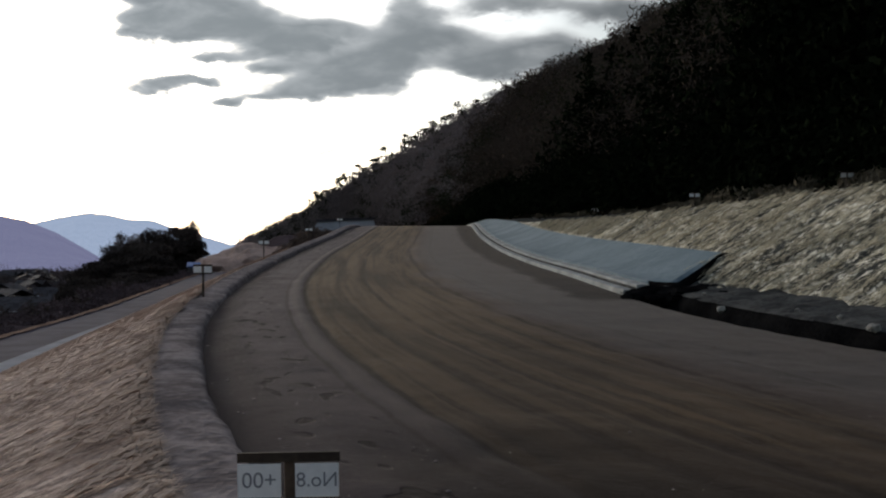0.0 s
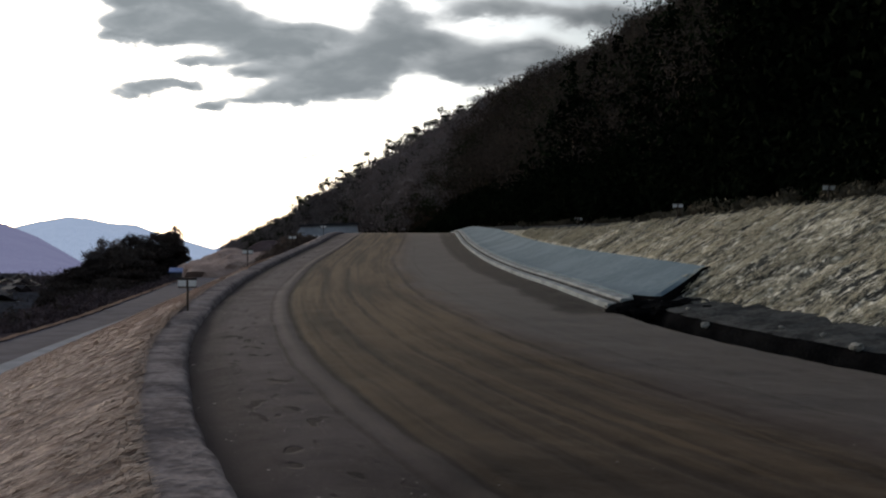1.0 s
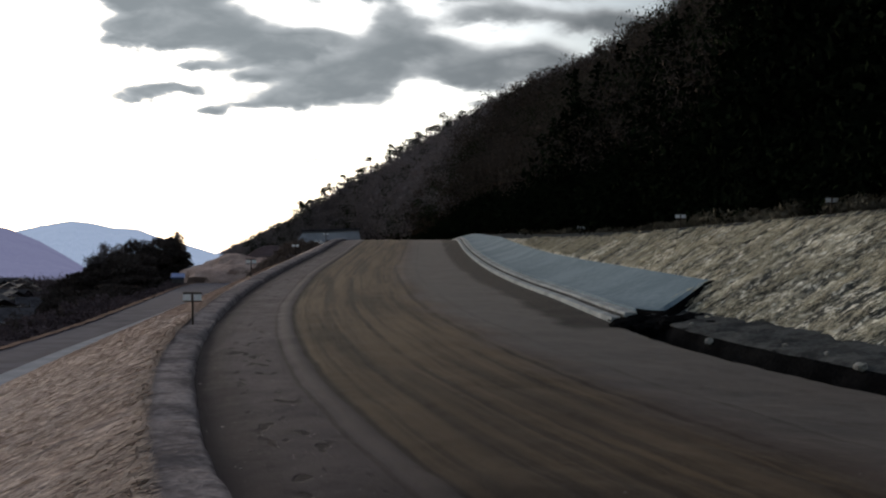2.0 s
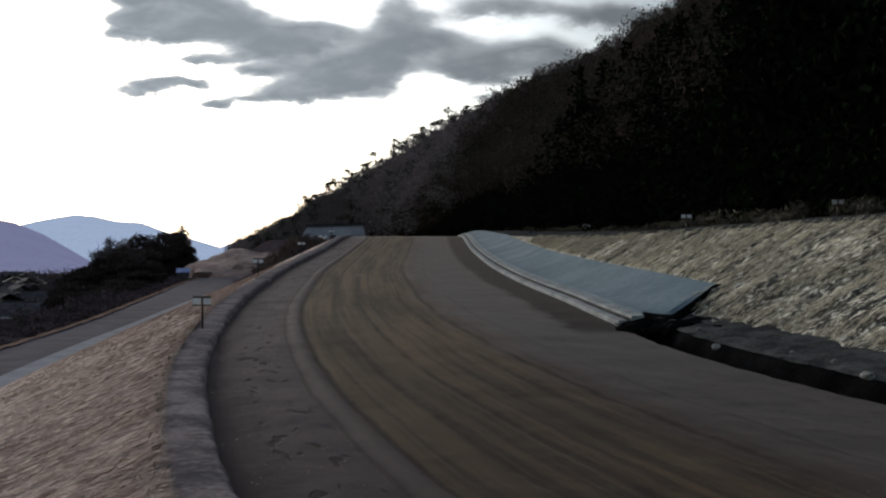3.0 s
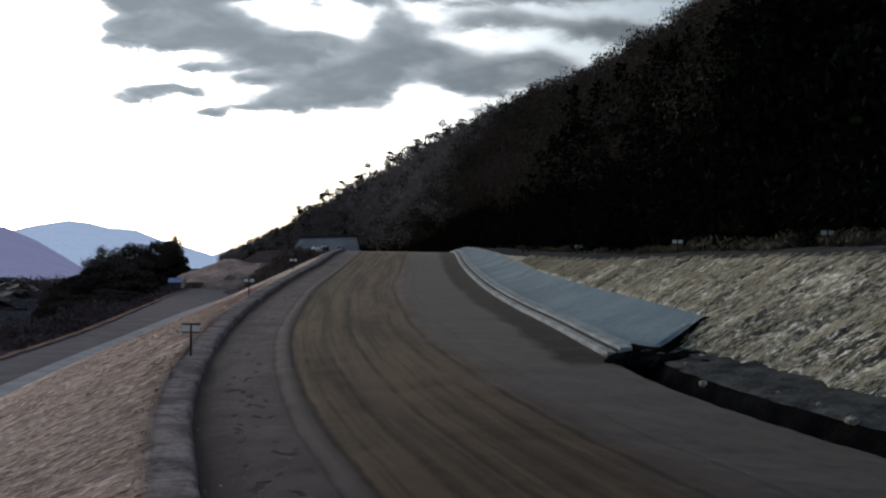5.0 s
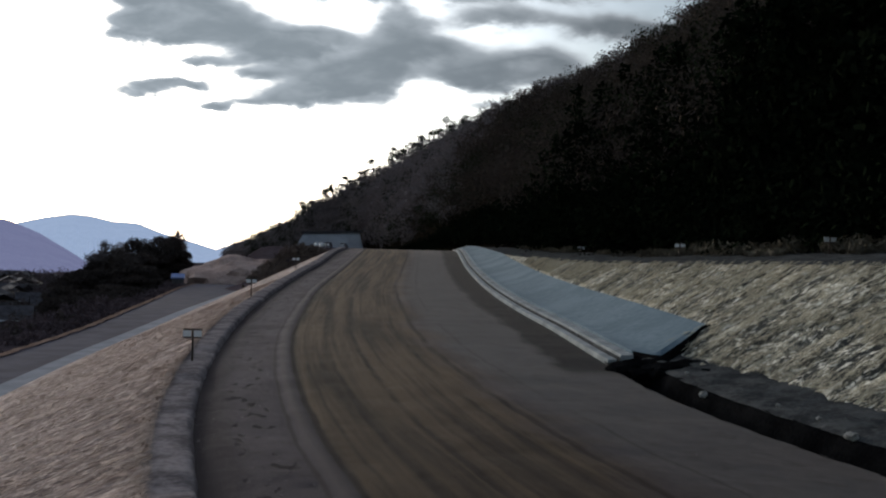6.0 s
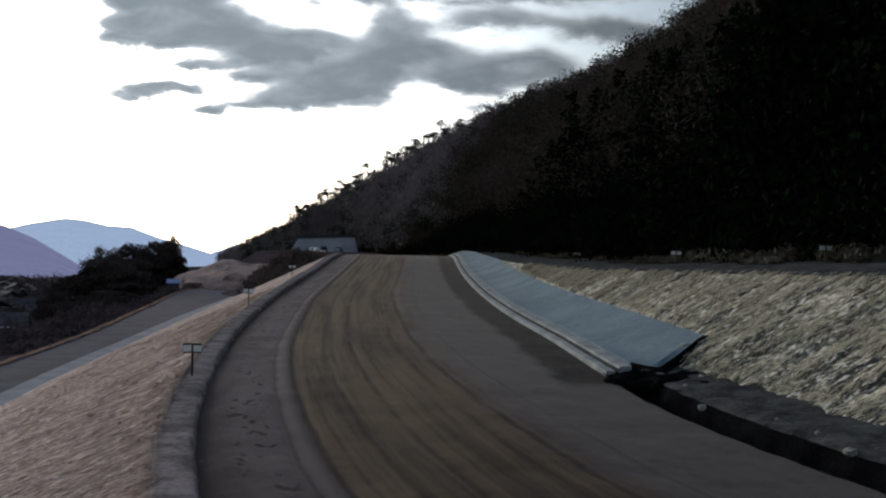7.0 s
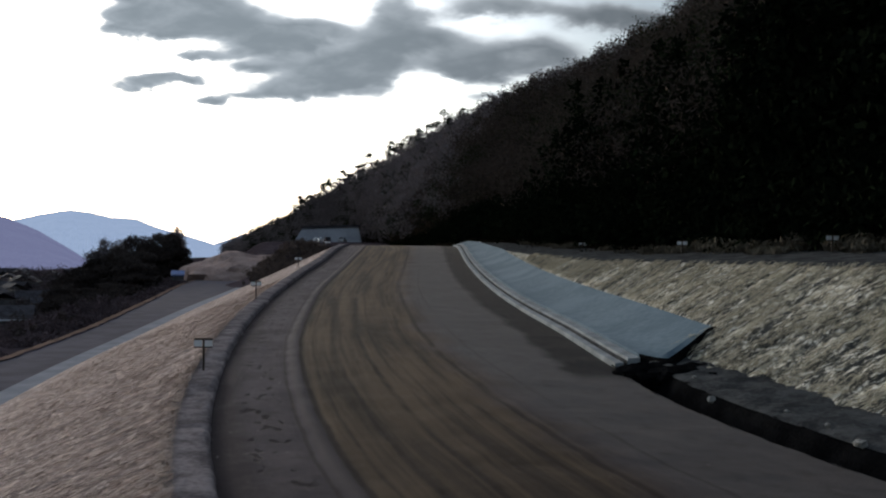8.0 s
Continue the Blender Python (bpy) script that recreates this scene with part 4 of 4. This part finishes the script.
def straw_stuff():
    """Loose straw lying down both slopes, and dry scrub along the terrace."""
    rng = np.random.default_rng(21)
    for name, mat, side in (("loose_straw", leaf_material("pale straw", (0.14, 0.13, 0.10), (0.58, 0.53, 0.40)), 1), ("loose_straw", leaf_material("pinkish straw", (0.22, 0.175, 0.155), (0.62, 0.50, 0.43)), -1)):
        heap = Heap()
        count = 40000
        ys = 6 + 54 * rng.random(count) ** 1.4
        vs = []
        for y in ys:
            if side > 0:
                y = y + 4
                lo = foot_d(y) + 0.1 if y < 27.4 else SLAB_D + 0.15
                hi = crest_d(y)
                if hi < lo + 0.1:
                    continue
                d = lo + (hi - lo) * rng.random()
                x, yy, z = slope_point(y, d)
                down = Vector((-1, 0.25 * rng.normal() - 0.15, -1 / SLOPE_R)).normalized()
            else:
                nx, ny = normal_left(y)
                d = 0.05 + 9 * rng.random() ** 1.5
                run = slope_left(y, 0)[1]
                (x, yy, z), foot = slope_left(y, d / run)[0], slope_left(y, 1)[0]
                down = Vector((nx, ny + 0.25 * rng.normal(), (foot.z - z) / max(1, run - d))).normalized()
            if n3(d * 0.7, y * 2.0, 50) < -0.05:
                continue
            a = down * (0.06 + 0.12 * rng.random())
            b = Vector((-down.y, down.x, 0)) * (0.008 + 0.016 * rng.random())
            p = Vector((x, yy, z + 0.05 + 0.04 * rng.random()))
            lift = Vector((0, 0, 0.05 * rng.random()))
            vs += [p - a, p + b + lift, p + a, p - b + lift]
        for n in range(5000 if side < 0 else 0):
            y = 3.5 + 36 * rng.random() ** 1.3
            nx, ny = normal_left(y)
            d = -0.06 + 0.22 * rng.random() ** 1.5
            p = Vector((left_x(y) + nx * (d + 0.70), y + ny * (d + 0.70), road_z(y) + 0.13 - 0.4 * max(0, d) + 0.03 * rng.random()))
            a = Vector((nx + 0.5 * rng.normal(), ny + 0.5 * rng.normal(), -0.25 + 0.12 * rng.normal())).normalized() * (0.04 + 0.07 * rng.random())
            b = Vector((-a.y, a.x, 0)).normalized() * (0.006 + 0.010 * rng.random())
            vs += [p - a, p + b, p + a, p - b]
        heap.quads(np.array(vs), 0.6)
        tagged(heap.make(name, mat), "loose dry straw scattered over the matting", "straw", kind="stuff")
    scrub = Heap()
    for n in range(520):
        y = 6 + 116 * rng.random() ** 0.9
        back = crest_d(y) + 3.0 + 4.0 * rng.random()
        x, z = right_x(y) + back, crest_z(y) + 0.11 * back - 0.11 * crest_d(y)
        if any(abs(x - a) < 0.8 and abs(y - b) < 3 for a, b in ((13.3, 33), (11.2, 44), (10, 64), (7.7, 84))):
            continue
        tall = (0.2 + 0.55 * rng.random() ** 2) * (1.0 if y < 50 else 0.5)
        c = np.array([(x + 0.3 * rng.normal(), y + 0.3 * rng.normal(), z + tall * 0.4) for k in range(3)])
        rad = np.tile((0.35 + 0.3 * tall, 0.4, tall * 0.6), (3, 1))
        scrub.quads(leaf_cloud(c, rad, 200, 0.17, rng, -0.8, 1.8), rng.random())
    tagged(scrub.make("dry_scrub", M_SCRUB), "dry brown scrub along the back of the terrace", "scrub", kind="stuff")


def clods():
    """Clods and pebbles on the shoulder and along the ruts."""
    rng = np.random.default_rng(5)
    verts, faces = [], []
    for n in range(350):
        y = 5 + 40 * rng.random() ** 1.5
        a, b = left_x(y), right_x(y)
        u = 1.6 * rng.random() if rng.random() < 0.6 else (b - a) * rng.random()
        r = 0.008 + 0.018 * rng.random() ** 3
        c = np.array((a + u, y, road_z(y) + 0.02))
        k = len(verts)
        for d in ((1, 0, 0), (-1, 0, 0), (0, 1, 0), (0, -1, 0), (0, 0, 0.4), (0, 0, -0.4)):
            verts.append(tuple(c + np.array(d) * r * (0.6 + 0.8 * rng.random())))
        faces += [(k + i, k + j, k + 4) for i, j in ((0, 2), (2, 1), (1, 3), (3, 0))] + [(k + j, k + i, k + 5) for i, j in ((0, 2), (2, 1), (1, 3), (3, 0))]
    tagged(mesh_object("soil_clods", verts, faces, M_KERB, smooth=False), "small clods of soil scattered on the road", "soil", kind="stuff")


def broad_tree(seed, tall, wide, mat, leaves, size, label, group, sliver=1.0):
    """A tapered trunk, limbs and an uneven crown of clumps."""
    rng = np.random.default_rng(seed)
    tree = tagged(new("broadleaf_tree"), label, "tree", group)
    bm = bmesh.new()
    tube(bm, [(0, 0, -0.8), (0.1, 0, tall * 0.25), (0.2, 0.1, tall * 0.55), (0.2, 0.2, tall * 0.9)], [tall * 0.02, tall * 0.016, tall * 0.010, 0.03])
    cs, rs = [], []
    for n in range(16):
        t = 0.12 + 0.8 * rng.random()
        a, r = rng.random() * 6.283, wide * (0.35 + 0.6 * rng.random()) * math.sqrt(max(0.1, 1 - (1.5 * t - 0.6) ** 2))
        base, tip = Vector((0.15, 0.1, tall * t * 0.8)), Vector((math.cos(a) * r, math.sin(a) * r, tall * t))
        tube(bm, [base, base.lerp(tip, 0.5) + Vector((0, 0, 0.2)), tip], [tall * 0.007, tall * 0.005, 0.02], 4)
        cs.append(tip)
        rs.append((wide * (0.36 + 0.26 * rng.random()), wide * 0.42, tall * (0.09 + 0.07 * rng.random())))
    part("trunk", bm, M_BARK, tree)
    h = Heap()
    h.quads(leaf_cloud(np.array(cs), np.array(rs), leaves, size, rng, 0, sliver), rng.random())
    h.make("crown", mat, tree)
    return tree


def build_grove():
    g = "grove beside the lane"
    spots = [(-74, 228, 0.5, 5.0), (-69, 236, 3.7, 5.2), (-64, 230, 6.7, 5.5), (-60, 238, 8.2, 5.0), (-56, 230, 8.7, 4.2), (-66, 224, 2, 5.0), (-59, 223, 4.0, 5.0), (-54.5, 226, 5.0, 3.6), (-67.5, 231, 5.2, 4.6), (-62.5, 228, 7.0, 4.6), (-71, 230, 2.2, 4.4)]
    spots += [(-53, 190, 4.2, 4.2), (-51, 180, 2.6, 4.0), (-48.5, 172, 1.4, 3.8), (-57, 192, 3.6, 4.4), (-56, 180, 1.2, 4.2), (-53, 166, -0.4, 4.0), (-45, 158, 0.0, 3.4), (-49, 156, -1.2, 3.6), (-43, 146, -1.0, 3.0), (-62, 190, 1.2, 4.4), (-66, 196, -0.8, 4.6), (-60, 176, -1.6, 4.2), (-40, 134, -1.3, 2.6), (-52, 148, -2.8, 3.4)]
    for n, (x, y, top, wide) in enumerate(spots):
        base = ground_z(x, y)
        broad_tree(100 + n, top - base, wide, M_GROVE, 9000, 0.5, "dark dense tree in a grove beside the lane", g, 1.9).matrix_basis = Matrix.Translation((x, y, base))
    for n, (x, y, top) in enumerate(((-74, 232, 5.4), (-71.5, 234, 6.6), (-69.5, 236, 7.4), (-56.5, 232, 9.8))):
        base = ground_z(x, y)
        broad_tree(120 + n, top - base, 3.0, M_BARE, 1400, 0.8, "bare feathery tree rising over the grove", g, 2.6).matrix_basis = Matrix.Translation((x, y, base))


def house(w, d, h, rise, roof_mat, eave_mat, label):
    """A low house with a gabled roof, eaves and windows."""
    home = tagged(new("house"), label, "house", "houses in the valley")
    bm = bmesh.new()
    block(bm, (w, d, h), (0, 0, h / 2))
    part("wall", bm, M_WALL, home)
    bm = bmesh.new()
    for s in (-1, 1):
        run = d / 2 + 0.6
        m = Matrix.Translation((0, s * run / 2, h + rise / 2 + 0.06)) @ Matrix.Rotation(-s * math.atan2(rise, run), 4, "X")
        bmesh.ops.create_cube(bm, size=1, matrix=m @ Matrix.Diagonal((w + 1.0, math.hypot(run, rise) + 0.05, 0.14, 1)))
    part("roof", bm, roof_mat, home)
    for s in (-1, 1):
        bm = bmesh.new()
        block(bm, (w + 1.1, 0.30, 0.22), (0, s * (d / 2 + 0.62), h + 0.05), 0.03)
        part("eave", bm, eave_mat, home)
    for x in (-w * 0.3, 0, w * 0.3):
        bm = bmesh.new()
        block(bm, (1.4, 0.08, 1.1), (x, -d / 2 - 0.02, h * 0.55))
        part("window", bm, M_GLASS, home)
    return home


def build_valley():
    rng = np.random.default_rng(33)
    near = house(11, 8, 3.6, 2.0, M_TILE, M_METAL, "low house with a dark roof and pale eaves in the valley")
    near.matrix_basis = pose(-66.0, 158, -10.3, 0, 0, 18)
    dark = house(10, 8, 3.4, 2.4, M_TILE, M_WALL, "low house with a dark tiled roof in the valley")
    dark.matrix_basis = pose(-74, 176, -12.0, 0, 0, -15)
    for n in range(46):
        y = 230 + 480 * rng.random()
        x = -y * (0.30 + 0.22 * rng.random()) - 12
        if -82 < x < -45 and y < 260:
            continue
        copy_thing(near if rng.random() < 0.15 else dark, pose(x, y, -13.2, 0, 0, 180 * rng.random()))
    bush, wood = Heap(), Heap()
    for n in range(900):
        y = 60 + 640 * rng.random()
        x = -y * (0.20 + 0.34 * rng.random()) - 10
        brink = verge_x(min(y, 200)) - 4 - max(0, y - 200) * 0.17
        if x > brink or abs(x / y + 0.415) < 0.03 and 120 < y < 158:
            continue
        z = ground_z(x, y) - 0.15
        tall = min(1 + (brink - x) * 0.12, (1.2 + 2.6 * rng.random()) * (1 + y / 500))
        k = 5
        c = np.array((x, y, z)) + np.c_[rng.normal(size=k) * tall * 0.4, rng.normal(size=k) * tall * 0.4, tall * (0.2 + 0.6 * rng.random(k))]
        (bush if rng.random() < 0.6 else wood).quads(leaf_cloud(c, np.full((k, 3), tall * 0.42), 130, 0.22 + tall * 0.07, rng, 0, 1.5), rng.random())
    for n in range(700):
        y = 45 + 150 * rng.random()
        out = 0.9 + 16 * rng.random() ** 1.6
        x = verge_x(y) - out
        tall = 0.12 + 0.05 * out + 0.3 * rng.random()
        c = np.array((x, y, ground_z(x, y) - 0.1)) + np.c_[rng.normal(size=4) * 0.5, rng.normal(size=4) * 0.5, tall * (0.1 + 0.6 * rng.random(4))]
        bush.quads(leaf_cloud(c, np.full((4, 3), 0.25 + tall * 0.4), 120, 0.24, rng, 0, 1.6), rng.random())
    tagged(bush.make("valley_scrub", leaf_material("dim scrub", (0.055, 0.043, 0.048), (0.175, 0.136, 0.145))), "dark purple-brown scrub on the valley side", "scrub", kind="stuff")
    tagged(wood.make("valley_trees", M_GROVE), "dark trees on the valley floor", "trees", kind="stuff")
    knoll = Heap()
    for n in range(760):
        y = 158 + 40 * rng.random()
        x = -20.5 - 0.10 * (y - 175) + 6.5 * rng.normal()
        if x < lane_x(min(y, 200)) + 2 or x > -8:
            continue
        z = ground_z(x, y) - 0.2
        tall = 0.5 + 1.6 * rng.random() ** 2
        c = np.array((x, y, z)) + np.c_[rng.normal(size=4) * 0.7, rng.normal(size=4) * 0.7, tall * (0.2 + 0.6 * rng.random(4))]
        knoll.quads(leaf_cloud(c, np.full((4, 3), tall * 0.4), 150, 0.28, rng, 0, 1.8), rng.random())
    tagged(knoll.make("knoll_scrub", leaf_material("brown scrub", (0.075, 0.058, 0.052), (0.260, 0.200, 0.170))), "brown scrub on the knoll beyond the road", "scrub", kind="stuff")
    shed = tagged(new("shed"), "small shed with a blue roof beside the lane", "shed")
    bm = bmesh.new()
    block(bm, (2.2, 2.0, 1.7), (0, 0, 0.85), 0.03)
    part("wall", bm, M_WALL, shed)
    bm = bmesh.new()
    block(bm, (2.5, 2.4, 0.1), (0, 0, 1.95), 0.03, Matrix.Rotation(radians(22), 4, "X"))
    part("roof", bm, M_BLUE, shed, "blue sheet roof")
    shed.matrix_basis = pose(-46.3, 193, ground_z(-46.3, 193) - 0.1, 0, 0, 12)
    bm = bmesh.new()
    bmesh.ops.create_icosphere(bm, subdivisions=4, radius=1)
    for v in bm.verts:
        k = 1 + 0.22 * noise.noise(v.co * 2.1) + 0.10 * noise.noise(v.co * 5.3)
        v.co = Vector((v.co.x * 13 * k, v.co.y * 14 * k, v.co.z * 6.0 * k))
    bank = part("earth_bank", bm, plain("pinkish bare earth", (0.34, 0.245, 0.215), (0.58, 0.43, 0.375), 0.25, 1.0, 0, 0.0, 3, 0.1))
    bank.matrix_basis = pose(-39, 218, -2.3, 0, 0, 8)
    tagged(bank, "bare orange-brown earth bank beyond the lane", "earth bank")


def build_retaining_wall():
    """A concrete-faced retaining slope across the valley road's end."""
    wall = tagged(new("retaining_wall"), "pale grey concrete retaining wall below the hill", "retaining wall")
    bm = bmesh.new()
    lower = [bm.verts.new(p) for p in ((-41.5, 296, 1.0), (-17.0, 296, 1.0), (-20.0, 303, 12.0), (-36.3, 303, 11.4))]
    upper = [bm.verts.new((v.co.x, v.co.y + 1.2, v.co.z)) for v in lower]
    bm.faces.new(lower)
    bm.faces.new(upper[::-1])
    for i in range(4):
        j = (i + 1) % 4
        bm.faces.new((lower[j], lower[i], upper[i], upper[j]))
    part("face", bm, M_PALE, wall)
    bm = bmesh.new()
    block(bm, (17.2, 1.8, 0.6), (-28.1, 303.2, 11.95), 0.05, Matrix.Rotation(-math.atan2(0.6, 16.3), 4, "Y"))
    part("coping", bm, M_TILE, wall, "dark coping")
    for x, y, z, h in ((-33, 220, ground_z(-33, 220), 2.4), (-24.5, 176, ground_z(-24.5, 176), 1.0)):
        marker = tagged(new("marker_post"), "white marker post beyond the end of the road", "marker")
        bm = bmesh.new()
        block(bm, (0.35, 0.08, h), (0, 0, h / 2), 0.01)
        part("board", bm, M_WHITE, marker)
        marker.matrix_basis = pose(x, y, z)


def parked_car(at, mat, label):
    """A small hatchback seen from behind: body, cabin, windows, lamps and wheels."""
    car = tagged(new("parked_car"), label, "car")
    bm = bmesh.new()
    block(bm, (1.65, 3.8, 0.62), (0, 0, 0.62), 0.12)
    part("body", bm, mat, car)
    bm = bmesh.new()
    block(bm, (1.45, 2.3, 0.62), (0, -0.4, 1.20), 0.16)
    part("cabin", bm, mat, car)
    for x, y, z, size in ((0, -1.545, 1.26, (1.15, 0.03, 0.36)), (-0.72, -0.4, 1.26, (0.03, 1.7, 0.34)), (0.72, -0.4, 1.26, (0.03, 1.7, 0.34))):
        bm = bmesh.new()
        block(bm, size, (x, y, z), 0.008)
        part("window", bm, M_GLASS, car)
    for x in (-0.68, 0.68):
        bm = bmesh.new()
        block(bm, (0.18, 0.04, 0.22), (x, -1.91, 0.74), 0.01)
        part("rear_lamp", bm, M_LAMP, car)
        for y in (-1.2, 1.2):
            bm = bmesh.new()
            bmesh.ops.create_cone(bm, cap_ends=True, segments=18, radius1=0.30, radius2=0.30, depth=0.2, matrix=Matrix.Translation((x * 1.08, y, 0.30)) @ Matrix.Rotation(radians(90), 4, "Y"))
            wheel = part("wheel", bm, M_TYRE, car)
            bm = bmesh.new()
            bmesh.ops.create_cone(bm, cap_ends=True, segments=14, radius1=0.18, radius2=0.15, depth=0.22, matrix=Matrix.Translation((x * 1.08, y, 0.30)) @ Matrix.Rotation(radians(90), 4, "Y"))
            part("rim", bm, M_METAL, wheel)
    car.matrix_basis = at


def big_bag(at):
    """A white woven bulk sack with slumped sides and a tied neck."""
    bag = tagged(new("bulk_sack"), "white woven bulk sack standing below the retaining wall", "sack")
    bm = bmesh.new()
    bmesh.ops.create_icosphere(bm, subdivisions=3, radius=1)
    for v in bm.verts:
        k = 1 + 0.10 * noise.noise(v.co * 2.3)
        c = v.co
        v.co = Vector((0.62 * k * math.copysign(abs(c.x) ** 0.6, c.x), 0.62 * k * math.copysign(abs(c.y) ** 0.6, c.y), 0.65 + 0.65 * math.copysign(abs(c.z) ** 0.7, c.z)))
    part("sack", bm, M_WHITE, bag)
    bm = bmesh.new()
    tube(bm, [(0, 0, 1.2), (0.02, 0, 1.38), (0.05, 0, 1.55)], [0.20, 0.10, 0.18], 8)
    part("neck", bm, M_WHITE, bag)
    bag.matrix_basis = at


def build_yard():
    """The cars and sacks that stand before the retaining wall."""
    parked_car(pose(-26.9, 281, ground_z(-26.9, 281) - 0.05, 0, 0, 14), M_TILE, "dark grey hatchback parked below the retaining wall")
    parked_car(pose(-22.9, 283, ground_z(-22.9, 283) - 0.05, 0, 0, -9), M_METAL, "silver hatchback parked below the retaining wall")
    for x, y in ((-30.0, 280), (-28.8, 281.5)):
        big_bag(pose(x, y, ground_z(x, y) - 0.08, 0, 0, 40 * math.sin(x)))


straw_stuff()
clods()
build_grove()
build_valley()
build_retaining_wall()
build_yard()
